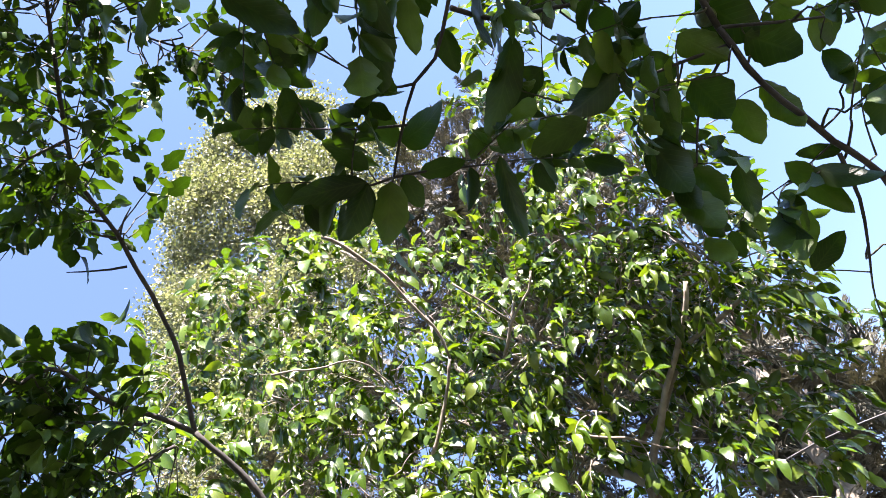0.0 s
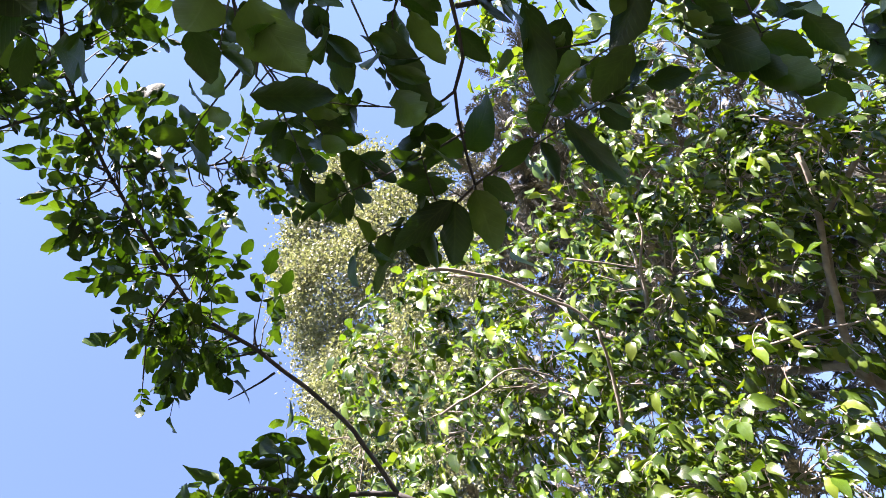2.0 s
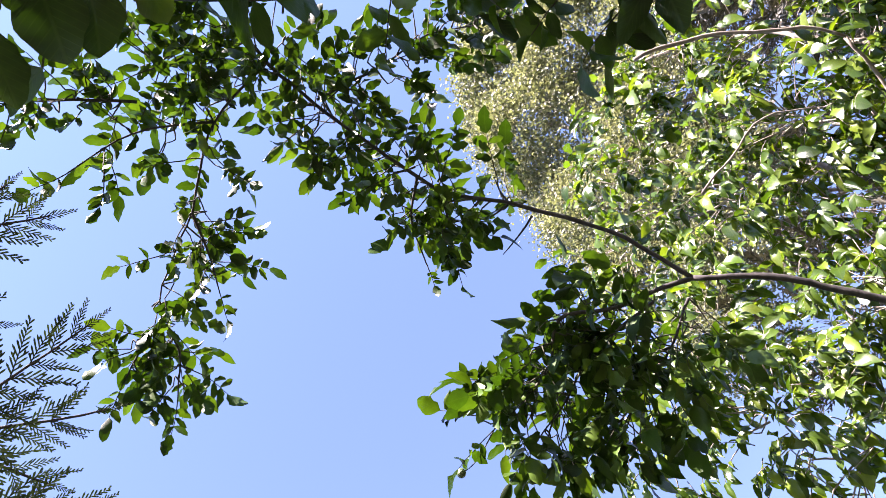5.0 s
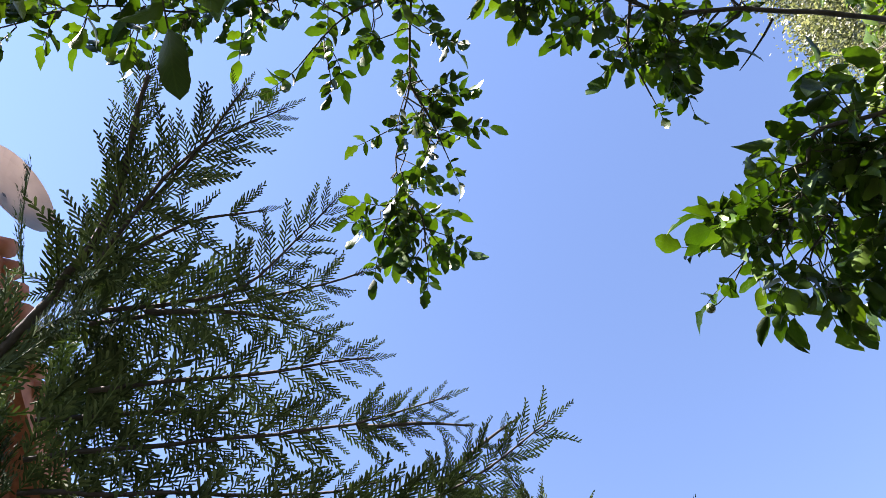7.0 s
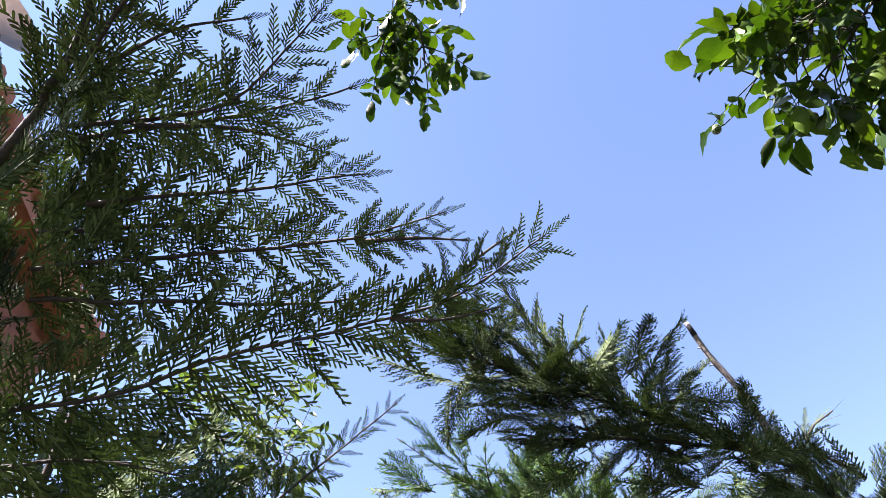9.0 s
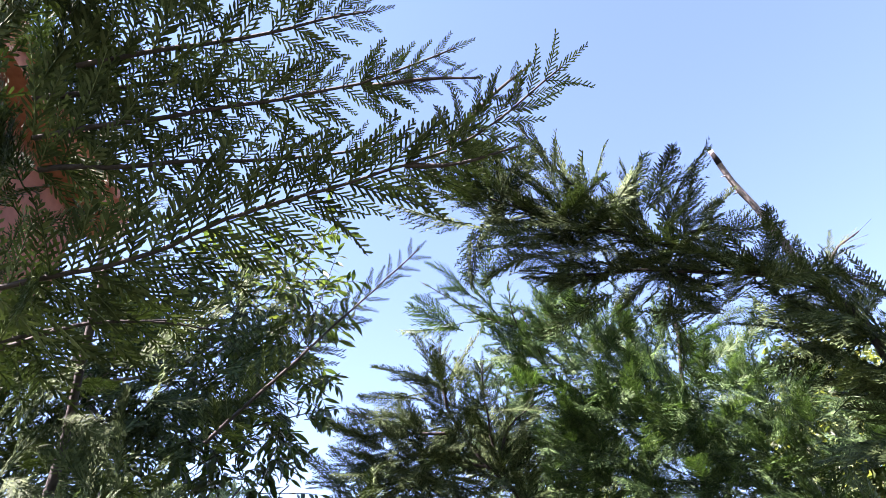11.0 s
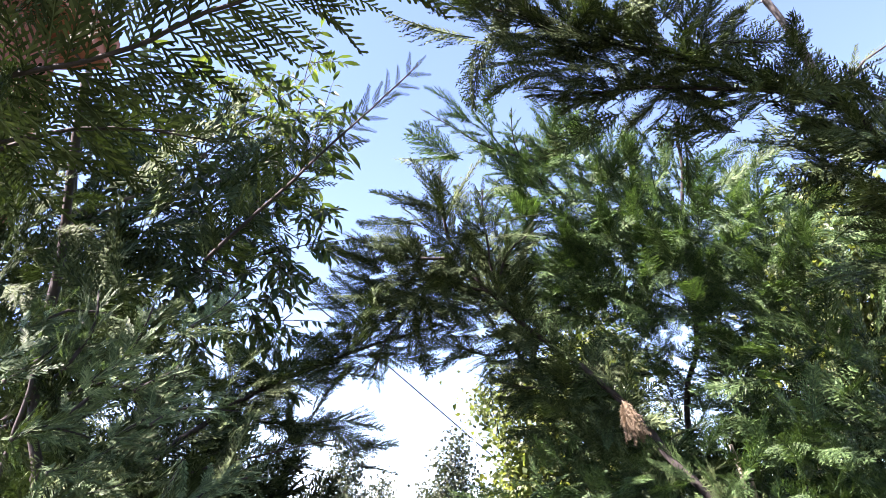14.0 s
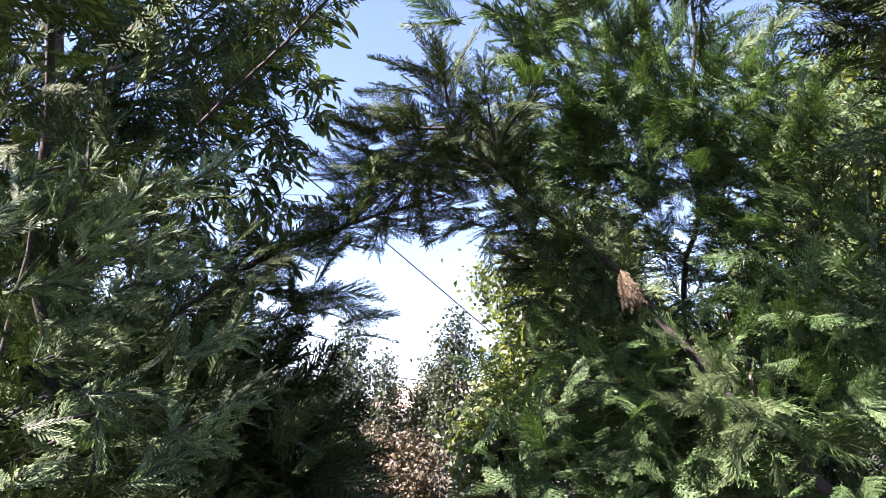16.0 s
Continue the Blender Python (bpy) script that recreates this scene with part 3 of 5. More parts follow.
def house():
    h = thing("house", (-3.0, 3.0, 0), "terracotta rendered house behind the cypress", "house")
    bm = bmesh.new()
    box(bm, (-4, -0.55, 0), (0, 1.5, 5.35))
    part("wall", bm, STUCCO, h)
    bm = bmesh.new()
    prof = [(0.28, 5.25), (0.28, 5.39), (-2.0, 6.25), (-4.28, 5.39), (-4.28, 5.25)]
    rows = [[bm.verts.new((x, y, z)) for x, z in prof] for y in (-0.95, 1.75)]
    bm.faces.new(rows[0])
    bm.faces.new(rows[1][::-1])
    for i in range(5):
        bm.faces.new((rows[0][i], rows[1][i], rows[1][(i + 1) % 5], rows[0][(i + 1) % 5]))
    roof = part("roof", bm, TILE, h, "red clay tiled roof with projecting eaves")
    # rows of round tiles at the eave
    v, t = tube(np.array([(0.34, 0, 5.4), (-0.3, 0, 5.6), (-1.1, 0, 5.92), (-2.0, 0, 6.28)]), 0.062, 0.062, 8)
    tile = tri_mesh("roof_tile", v, t, TILE, None, True)
    for k in range(17):
        ob = new("roof_tile", tile)
        ob.parent = roof
        ob.location = (0, -0.87 + 0.157 * k, 0)


house()


def satellite_dish(at, aim, radius):
    d = thing("satellite_dish", at, "grey satellite dish on a roof bracket", "satellite dish")
    bm = bmesh.new()
    rings = []
    for k in range(7):
        r = radius * k / 6
        rings.append([bm.verts.new((r * math.cos(a), r * math.sin(a), 0.35 * r * r / radius)) for a in np.linspace(0, 2 * np.pi, 29)[:-1]] if k else [bm.verts.new((0, 0, 0))])
    for j in range(28):
        bm.faces.new((rings[0][0], rings[1][j], rings[1][(j + 1) % 28]))
    for k in range(1, 6):
        for j in range(28):
            bm.faces.new((rings[k][j], rings[k + 1][j], rings[k + 1][(j + 1) % 28], rings[k][(j + 1) % 28]))
    bmesh.ops.solidify(bm, geom=bm.faces[:], thickness=0.012)
    turn = Vector(aim).to_track_quat("Z", "Y").to_matrix().to_4x4()
    bmesh.ops.transform(bm, matrix=turn, verts=bm.verts)
    part("reflector", bm, DISH, d)
    for name, pts, r in (("bracket", [(0, 0, 0), (0, 0.02, -0.15), (0, 0.05, -0.22)], 0.025),):
        v, t = tube(smooth_line(pts), r, r, 6)
        v = v @ np.array(turn.to_3x3()).T
        part(name, tri_mesh(name, v, t, DARK_METAL, None, True), DARK_METAL, d)
    v, t = tube(np.array([(-0.1, 0, -0.05), (-0.12, 0, -0.3), (-0.12, 0, -0.75)]), 0.028, 0.028, 8)
    part("mast", tri_mesh("mast", v, t, DARK_METAL, None, True), DARK_METAL, d)


satellite_dish((-2.55, 1.72, 5.28), (0.75, -0.4, 0.2), 0.29)

# ---------------------------------------------------------------- walnut whose long branch passes overhead


def walnut_overhead():
    rng = np.random.default_rng(21)
    w = thing("walnut_tree", (3.3, 0.3, 0), "leafy green walnut tree with long arching branches", "tree", "walnut trees")
    fol, tw = Foliage(LEAFLETS, WALNUT_LEAF), Heap()
    limb(w, [(3.3, 0.3, 0), (3.2, 0.3, 1.5), (2.75, 0.2, 2.9), (2.05, 0.27, 3.62), (1.75, 0.40, 3.89)], 0.032, 0.012, WALNUT_BARK, "trunk", 10, rng)
    long = limb(w, [(1.75, 0.40, 3.89), (1.47, 0.33, 4.11), (1.04, 0.35, 4.34), (0.77, 0.38, 4.48), (0.40, 0.27, 4.60), (0.08, 0.14, 4.64)], 0.0105, 0.008, rng=rng)
    long2 = limb(w, [(0.08, 0.14, 4.64), (-0.05, 0.08, 4.66), (-0.28, -0.11, 4.67), (-0.45, -0.31, 4.69), (-0.63, -0.48, 4.63)], 0.009, 0.005, rng=rng)
    leafy(fol, tw, rng, long, 0.045, 0.1, 0.42, 0.15, 0.4)
    leafy(fol, tw, rng, long2, 0.042, 0.098, 0.0, 0.2, 0.4)
    for c, r, n in (((-0.42, 0.13, 4.65), 0.22, 14), ((-0.03, -0.08, 4.67), 0.2, 13), ((0.22, 0.19, 4.61), 0.18, 15), ((0.65, 0.34, 4.54), 0.15, 12), ((-0.15, 0.25, 4.67), 0.15, 9)):
        clump(fol, tw, rng, c, (r, r, r * 0.6), int(n * 0.65), 0.095, 0.45)
    low = limb(w, [(1.75, 0.40, 3.89), (1.52, 0.60, 3.98), (1.30, 0.73, 4.03), (1.29, 0.94, 3.97), (1.16, 1.23, 3.98)], 0.011, 0.005, rng=rng)
    leafy(fol, tw, rng, low, 0.036, 0.125, 0.3, 0.14, 0.5)
    for pts, every, size, reach in (
            ([(0.19, 0.17, 4.63), (0.39, -0.03, 4.60), (0.56, -0.23, 4.56), (0.77, -0.35, 4.49)], 0.03, 0.075, 0.1),
            ([(-0.04, 0.08, 4.69), (-0.19, 0.38, 4.62), (-0.19, 0.76, 4.56), (-0.23, 1.08, 4.52), (-0.20, 1.24, 4.52)], 0.11, 0.085, 0.1),
            ([(-0.19, 0.38, 4.62), (-0.43, 0.47, 4.59), (-0.56, 0.58, 4.56), (-0.64, 0.69, 4.52)], 0.09, 0.085, 0.1),
            ([(-0.20, 1.24, 4.52), (-0.10, 1.34, 4.48), (-0.07, 1.52, 4.45)], 0.035, 0.085, 0.06),
            ([(-0.20, 1.24, 4.52), (-0.25, 1.35, 4.47), (-0.28, 1.46, 4.42)], 0.045, 0.085, 0.06),
            ([(-0.19, 0.76, 4.56), (-0.12, 0.85, 4.54), (-0.02, 1.04, 4.54)], 0.04, 0.08, 0.08),
            ([(-0.48, 0.38, 4.56), (-0.87, 0.48, 4.47), (-1.11, 0.50, 4.39), (-1.38, 0.49, 4.28), (-1.62, 0.56, 4.13)], 0.05, 0.085, 0.08),
            ([(-0.17, -0.03, 4.63), (-0.33, 0.14, 4.63), (-0.47, 0.25, 4.61)], 0.035, 0.085, 0.12),
            ([(0.68, 0.36, 4.51), (0.71, 0.56, 4.48), (0.82, 0.72, 4.44)], 0.09, 0.05, 0.04),
            ([(0.79, 0.39, 4.48), (0.86, 0.50, 4.46), (0.91, 0.61, 4.43)], 0.03, 0.09, 0.06),
            ([(1.65, 0.54, 3.94), (1.50, 0.80, 3.98), (1.42, 1.02, 3.95), (1.36, 1.24, 3.96)], 0.034, 0.105, 0.1),
            ([(1.78, 0.49, 3.91), (1.74, 0.80, 3.87), (1.62, 1.15, 3.89)], 0.03, 0.11, 0.16)):
        leafy(fol, tw, rng, limb(w, pts, 0.007, 0.003, rng=rng, sides=6), every, size * 1.12, 0.05, reach, 0.45)
    # bare dead twigs near the fork
    for pts in ([(1.07, 0.35, 4.35), (1.00, 0.44, 4.37), (0.93, 0.44, 4.40)], [(1.17, 0.37, 4.30), (1.14, 0.48, 4.31), (1.10, 0.57, 4.31)],
                [(1.07, 0.35, 4.35), (1.02, 0.31, 4.38), (0.98, 0.26, 4.39)], [(1.62, 0.56, 3.95), (1.66, 0.65, 3.91), (1.71, 0.69, 3.86)]):
        limb(w, pts, 0.006, 0.002, rng=rng, name="dead_twig", sides=5)
    bm = bmesh.new()
    bmesh.ops.create_icosphere(bm, subdivisions=2, radius=0.021)
    bmesh.ops.scale(bm, vec=(1, 1, 1.12), verts=bm.verts)
    bmesh.ops.translate(bm, vec=Vector((1.09, 1.46, 4.00)) - w.location, verts=bm.verts)
    part("nut", bm, NUT_SKIN, w, "dark green walnut husk")
    limb(w, [(1.09, 1.46, 4.00), (1.14, 1.39, 4.00), (1.16, 1.23, 3.98)], 0.002, 0.003, rng=rng, name="nut_stalk", sides=5)
    fol.build(w, label="dense pinnate green leaflets")
    finish_twigs(w, tw)


walnut_overhead()

# ---------------------------------------------------------------- walnut standing behind the camera, its leaves close overhead


def hung_leaf(fol, twigs, rng, lines, base, tip, wide):
    """One large leaflet from base to tip, its blade turned down, with its stalk run back to the nearest twig."""
    base, tip = np.array(base), np.array(tip)
    near = min((p for line in lines for p in line), key=lambda p: float(np.sum((p - base) ** 2)))
    if np.linalg.norm(near - base) < 0.2:
        v, t = tube(smooth_line([near, (near + base) / 2 + np.array([0, 0, 0.008]), base], 0.02), 0.0022, 0.0015, 4)
        twigs.add(v, t)
    down = np.array([0.0, 0.0, 1.6]) - base
    turn = basis(tip - base, -down + rng.standard_normal(3) * 0.6)
    fol.put(len(LEAFLETS) + int(rng.integers(4)), base, turn @ np.diag([wide / 0.56, 1.0, 1.0]), np.linalg.norm(tip - base) * 1.04)


MIDDLE_LEAVES = [((0.7, -0.378, 3.125), (0.664, -0.167, 3.14), 0.34), ((0.712, -0.384, 3.14), (0.812, -0.258, 3.088), 0.62), ((0.707, -0.427, 3.086), (0.843, -0.364, 3.041), 0.68), ((0.721, -0.475, 3.122), (0.803, -0.484, 3.072), 0.61), ((0.708, -0.324, 3.201), (0.794, -0.214, 3.14), 0.33), ((0.705, -0.411, 3.204), (0.59, -0.334, 3.252), 0.46), ((0.681, -0.501, 3.212), (0.552, -0.483, 3.253), 0.61), ((0.646, -0.502, 3.158), (0.609, -0.633, 3.09), 0.77), ((0.741, -0.52, 3.133), (0.739, -0.636, 3.094), 0.46), ((0.762, -0.649, 3.096), (0.855, -0.599, 3.025), 0.43), ((0.709, -0.686, 2.984), (0.896, -0.646, 2.87), 0.29), ((0.678, -0.719, 3.105), (0.745, -0.652, 3.093), 0.63), ((0.69, -0.912, 2.924), (0.729, -0.767, 2.976), 0.55)]
UPPER_LEAVES = [((0.281, -0.55, 3.184), (0.506, -0.483, 3.144), 0.44), ((0.314, -0.637, 3.199), (0.454, -0.598, 3.186), 0.50), ((0.421, -0.7, 3.182), (0.532, -0.695, 3.17), 0.69), ((0.185, -0.208, 3.176), (0.312, -0.332, 3.11), 0.44), ((0.236, -0.408, 3.15), (0.332, -0.375, 3.14), 0.82), ((0.364, -0.395, 3.266), (0.421, -0.327, 3.269), 0.56), ((0.503, -0.313, 3.3), (0.565, -0.186, 3.275), 0.46), ((0.519, -0.339, 3.343), (0.618, -0.332, 3.269), 0.45), ((0.557, -0.391, 3.32), (0.649, -0.431, 3.298), 0.54), ((0.505, -0.292, 3.356), (0.553, -0.378, 3.301), 0.36), ((0.488, -0.873, 3.157), (0.731, -0.758, 3.095), 0.34), ((0.599, -0.939, 3.139), (0.692, -0.806, 3.191), 0.56)]
OUTER_LEAVES = [((0.902, -1.457, 2.631), (0.911, -1.386, 2.709), 0.41), ((0.922, -1.367, 2.641), (0.954, -1.427, 2.5), 0.48), ((0.923, -1.352, 2.714), (1.026, -1.41, 2.552), 0.38), ((1.038, -1.329, 2.675), (1.126, -1.296, 2.549), 0.64), ((0.592, -1.328, 2.823), (0.649, -1.397, 2.717), 0.91), ((0.569, -1.515, 2.775), (0.675, -1.485, 2.727), 0.47), ((0.678, -1.498, 2.739), (0.745, -1.499, 2.63), 0.50), ((0.566, -1.537, 2.748), (0.669, -1.505, 2.734), 0.52), ((0.717, -1.524, 2.583), (0.85, -1.491, 2.558), 0.73), ((0.793, -1.068, 2.886), (0.915, -1.077, 2.751), 0.66), ((0.866, -1.121, 2.79), (0.946, -1.147, 2.698), 0.69), ((0.891, -1.074, 2.768), (0.983, -1.069, 2.659), 0.75), ((0.885, -1.229, 2.747), (1.003, -1.209, 2.677), 0.55)]
INNER_LEAVES = [((0.551, -1.102, 2.98), (0.661, -0.996, 3.016), 0.57), ((0.501, -1.143, 3.033), (0.601, -1.126, 2.971), 0.75), ((0.705, -1.144, 2.943), (0.825, -1.149, 2.883), 0.71), ((0.675, -1.205, 2.875), (0.767, -1.243, 2.783), 0.98), ((0.757, -1.311, 2.829), (0.865, -1.312, 2.756), 0.77), ((0.511, -1.095, 3.131), (0.549, -1.162, 3.079), 0.91), ((0.61, -1.027, 2.946), (0.698, -0.898, 2.977), 0.75), ((0.573, -1.223, 2.937), (0.653, -1.288, 2.844), 0.80), ((0.619, -1.194, 3.012), (0.738, -1.196, 2.971), 0.90), ((0.727, -1.384, 2.815), (0.841, -1.378, 2.687), 0.48), ((1.17, -1.3, 2.569), (1.089, -1.389, 2.565), 0.55), ((0.514, -1.302, 2.958), (0.606, -1.374, 2.818), 0.72)]

CLOSE_LEAVES = [((0.035, -0.285, 2.889), (0.179, -0.240, 2.886), 0.94), ((-0.018, -0.240, 2.901), (0.014, -0.174, 2.915), 1.32), ((0.313, -0.365, 3.302), (0.236, -0.274, 3.335), 0.64), ((0.359, -0.392, 3.285), (0.408, -0.327, 3.289), 0.58), ((0.285, -0.441, 3.286), (0.349, -0.396, 3.286), 0.67), ((-0.190, -0.060, 2.716), (-0.142, 0.106, 2.728), 0.58), ((-0.230, -0.005, 2.714), (-0.141, -0.005, 2.727), 0.92), ((0.007, -0.194, 3.013), (0.100, -0.149, 3.016), 0.79), ((-0.407, 0.082, 2.698), (-0.349, 0.185, 2.710), 0.85), ((-0.351, 0.068, 2.711), (-0.305, 0.159, 2.719), 0.90), ((-0.448, 0.171, 2.685), (-0.393, 0.261, 2.692), 0.66), ((-0.292, 0.046, 2.720), (-0.236, 0.083, 2.729), 1.14), ((-0.381, 0.202, 2.717), (-0.414, 0.271, 2.700), 0.73)]


def walnut_near():
    rng = np.random.default_rng(34)
    w = thing("walnut_tree", (-0.25, -2.7, 0), "walnut tree with large dark shaded leaves hanging close", "tree", "walnut trees")
    fol, tw = Foliage(LEAFLETS + BROAD, WALNUT_LEAF), Heap()
    limb(w, [(-0.25, -2.7, 0), (-0.24, -2.68, 0.8), (-0.2, -2.65, 1.5), (-0.3, -2.2, 3.0)], 0.07, 0.03, WALNUT_BARK, "trunk", 10, rng)
    over = limb(w, [(-0.2, -2.65, 1.5), (0.7, -2.3, 2.1), (1.30, -1.73, 2.38), (0.98, -1.52, 2.56), (0.84, -1.41, 2.66), (0.71, -1.32, 2.76), (0.57, -1.29, 2.87)], 0.012, 0.008, WALNUT_BARK, sides=10, rng=rng)
    top = limb(w, [(0.57, -1.29, 2.87), (0.42, -1.25, 2.97), (0.25, -1.04, 3.11), (0.16, -0.80, 3.20), (0.12, -0.49, 3.28), (0.15, -0.24, 3.33)], 0.009, 0.004, rng=rng)
    lines = [over[-30:], top]
    leafy(fol, tw, rng, top, 0.115, 0.13, 0.0, 0.16, 0.6)
    leafy(fol, tw, rng, over[-12:], 0.14, 0.12, 0.0, 0.12, 0.6)
    for pts, r, every, size, reach, both in (
            ([(0.18, -0.83, 3.19), (0.36, -0.73, 3.18), (0.48, -0.65, 3.16), (0.52, -0.58, 3.16), (0.64, -0.50, 3.15), (0.72, -0.45, 3.13)], 0.007, 0.2, 0.12, 0.06, 1),
            ([(0.52, -0.58, 3.16), (0.51, -0.51, 3.19), (0.43, -0.43, 3.24)], 0.004, 0.07, 0.09, 0.04, 1),
            ([(0.61, -0.53, 3.15), (0.59, -0.42, 3.19), (0.56, -0.32, 3.23)], 0.004, 0.07, 0.11, 0.05, 1),
            ([(0.72, -0.45, 3.13), (0.72, -0.37, 3.15), (0.70, -0.32, 3.17)], 0.004, 0.06, 0.13, 0.04, 2),
            ([(0.72, -0.45, 3.13), (0.74, -0.55, 3.13), (0.77, -0.74, 3.05)], 0.004, 0.09, 0.12, 0.05, 1),
            ([(0.21, -0.76, 3.22), (0.30, -0.60, 3.23), (0.39, -0.54, 3.22)], 0.004, 0.08, 0.13, 0.05, 1),
            ([(0.38, -0.73, 3.18), (0.45, -0.85, 3.18), (0.46, -0.98, 3.16), (0.47, -1.12, 3.13), (0.44, -1.27, 3.02)], 0.008, 0.07, 0.11, 0.12, 2),
            ([(0.90, -1.43, 2.62), (1.01, -1.44, 2.56), (1.19, -1.41, 2.49)], 0.006, 0.16, 0.11, 0.06, 1),
            ([(0.88, -1.42, 2.64), (0.95, -1.39, 2.69), (1.00, -1.32, 2.72)], 0.003, 0.12, 0.11, 0.04, 1),
            ([(0.61, -1.30, 2.84), (0.74, -1.22, 2.86), (0.88, -1.16, 2.82)], 0.005, 0.06, 0.12, 0.08, 1),
            ([(0.61, -1.30, 2.84), (0.66, -1.15, 2.96), (0.75, -0.96, 3.05)], 0.005, 0.055, 0.115, 0.1, 2),
            ([(0.57, -1.29, 2.87), (0.57, -1.40, 2.75), (0.58, -1.52, 2.67)], 0.005, 0.075, 0.11, 0.1, 1),
            ([(-0.85, 0.01, 2.97), (-0.55, 0.07, 2.78), (-0.40, 0.10, 2.74), (-0.27, 0.06, 2.79)], 0.004, 0.045, 0.11, 0.04, 2),
            ([(-0.04, -0.41, 3.26), (0.07, -0.32, 3.28), (0.19, -0.30, 3.28)], 0.004, 0.07, 0.12, 0.06, 2)):
        lines.append(limb(w, pts, r, r * 0.5, rng=rng, sides=6, jag=0.003))
        leafy(fol, tw, rng, lines[-1], every * 2.2, size * 0.9, 0.1, reach, 0.7, both=both)
    for row in MIDDLE_LEAVES + UPPER_LEAVES + OUTER_LEAVES + INNER_LEAVES + CLOSE_LEAVES:
        hung_leaf(fol, tw, rng, lines, *row)
    bm = bmesh.new()
    bmesh.ops.create_icosphere(bm, subdivisions=3, radius=0.026)
    bmesh.ops.scale(bm, vec=(1, 1, 1.1), verts=bm.verts)
    bmesh.ops.translate(bm, vec=Vector((0.557, -1.312, 2.931)) - w.location, verts=bm.verts)
    part("nut", bm, NUT_SKIN, w, "round green walnut husk")
    # clumps added mostly out of view, between the sun and the low leaves
    for c, r, n in (((-1.29, 0.10, 4.09), 0.35, 30), ((-1.04, -0.33, 4.27), 0.4, 40), ((-0.60, -0.53, 4.34), 0.4, 36), ((-1.42, -0.24, 4.12), 0.45, 50)):
        clump(fol, tw, rng, c, (r, r, r * 0.7), n, 0.13)
    limb(w, [(-0.2, -2.65, 1.5), (-0.3, -2.2, 3.0), (-1.04, -0.43, 4.25), (-0.93, 0.12, 4.13)], 0.03, 0.012, rng=rng)
    # upper crown added out of view, to shade the low leaves from the sun
    for c, r, n in (((-0.9, -1.15, 4.65), 0.5, 54), ((-0.45, -1.45, 4.65), 0.5, 54), ((-0.6, -1.75, 4.6), 0.5, 54), ((-0.7, -2.0, 4.5), 0.5, 54), ((-0.45, -2.15, 4.2), 0.5, 54),
                    ((-1.75, -0.5, 4.25), 0.5, 54), ((-2.2, -0.5, 4.9), 0.45, 50), ((-1.25, -1.0, 4.9), 0.5, 48), ((-1.3, -0.8, 4.75), 0.5, 54), ((-1.65, -0.65, 4.8), 0.5, 54), ((-1.95, -0.6, 4.4), 0.45, 48), ((-0.75, -1.0, 4.7), 0.4, 50)):
        limb(w, [(-0.3, -2.2, 3.0), (np.array([-0.3, -2.2, 3.4]) + np.array(c)) / 2, c], 0.02, 0.006, rng=rng, sides=6)
        clump(fol, tw, rng, c, (r, r, r * 0.6), n, 0.13)
    fol.build(w, label="large drooping green leaflets")
    finish_twigs(w, tw)


walnut_near()

# ---------------------------------------------------------------- sunlit walnut filling the middle distance


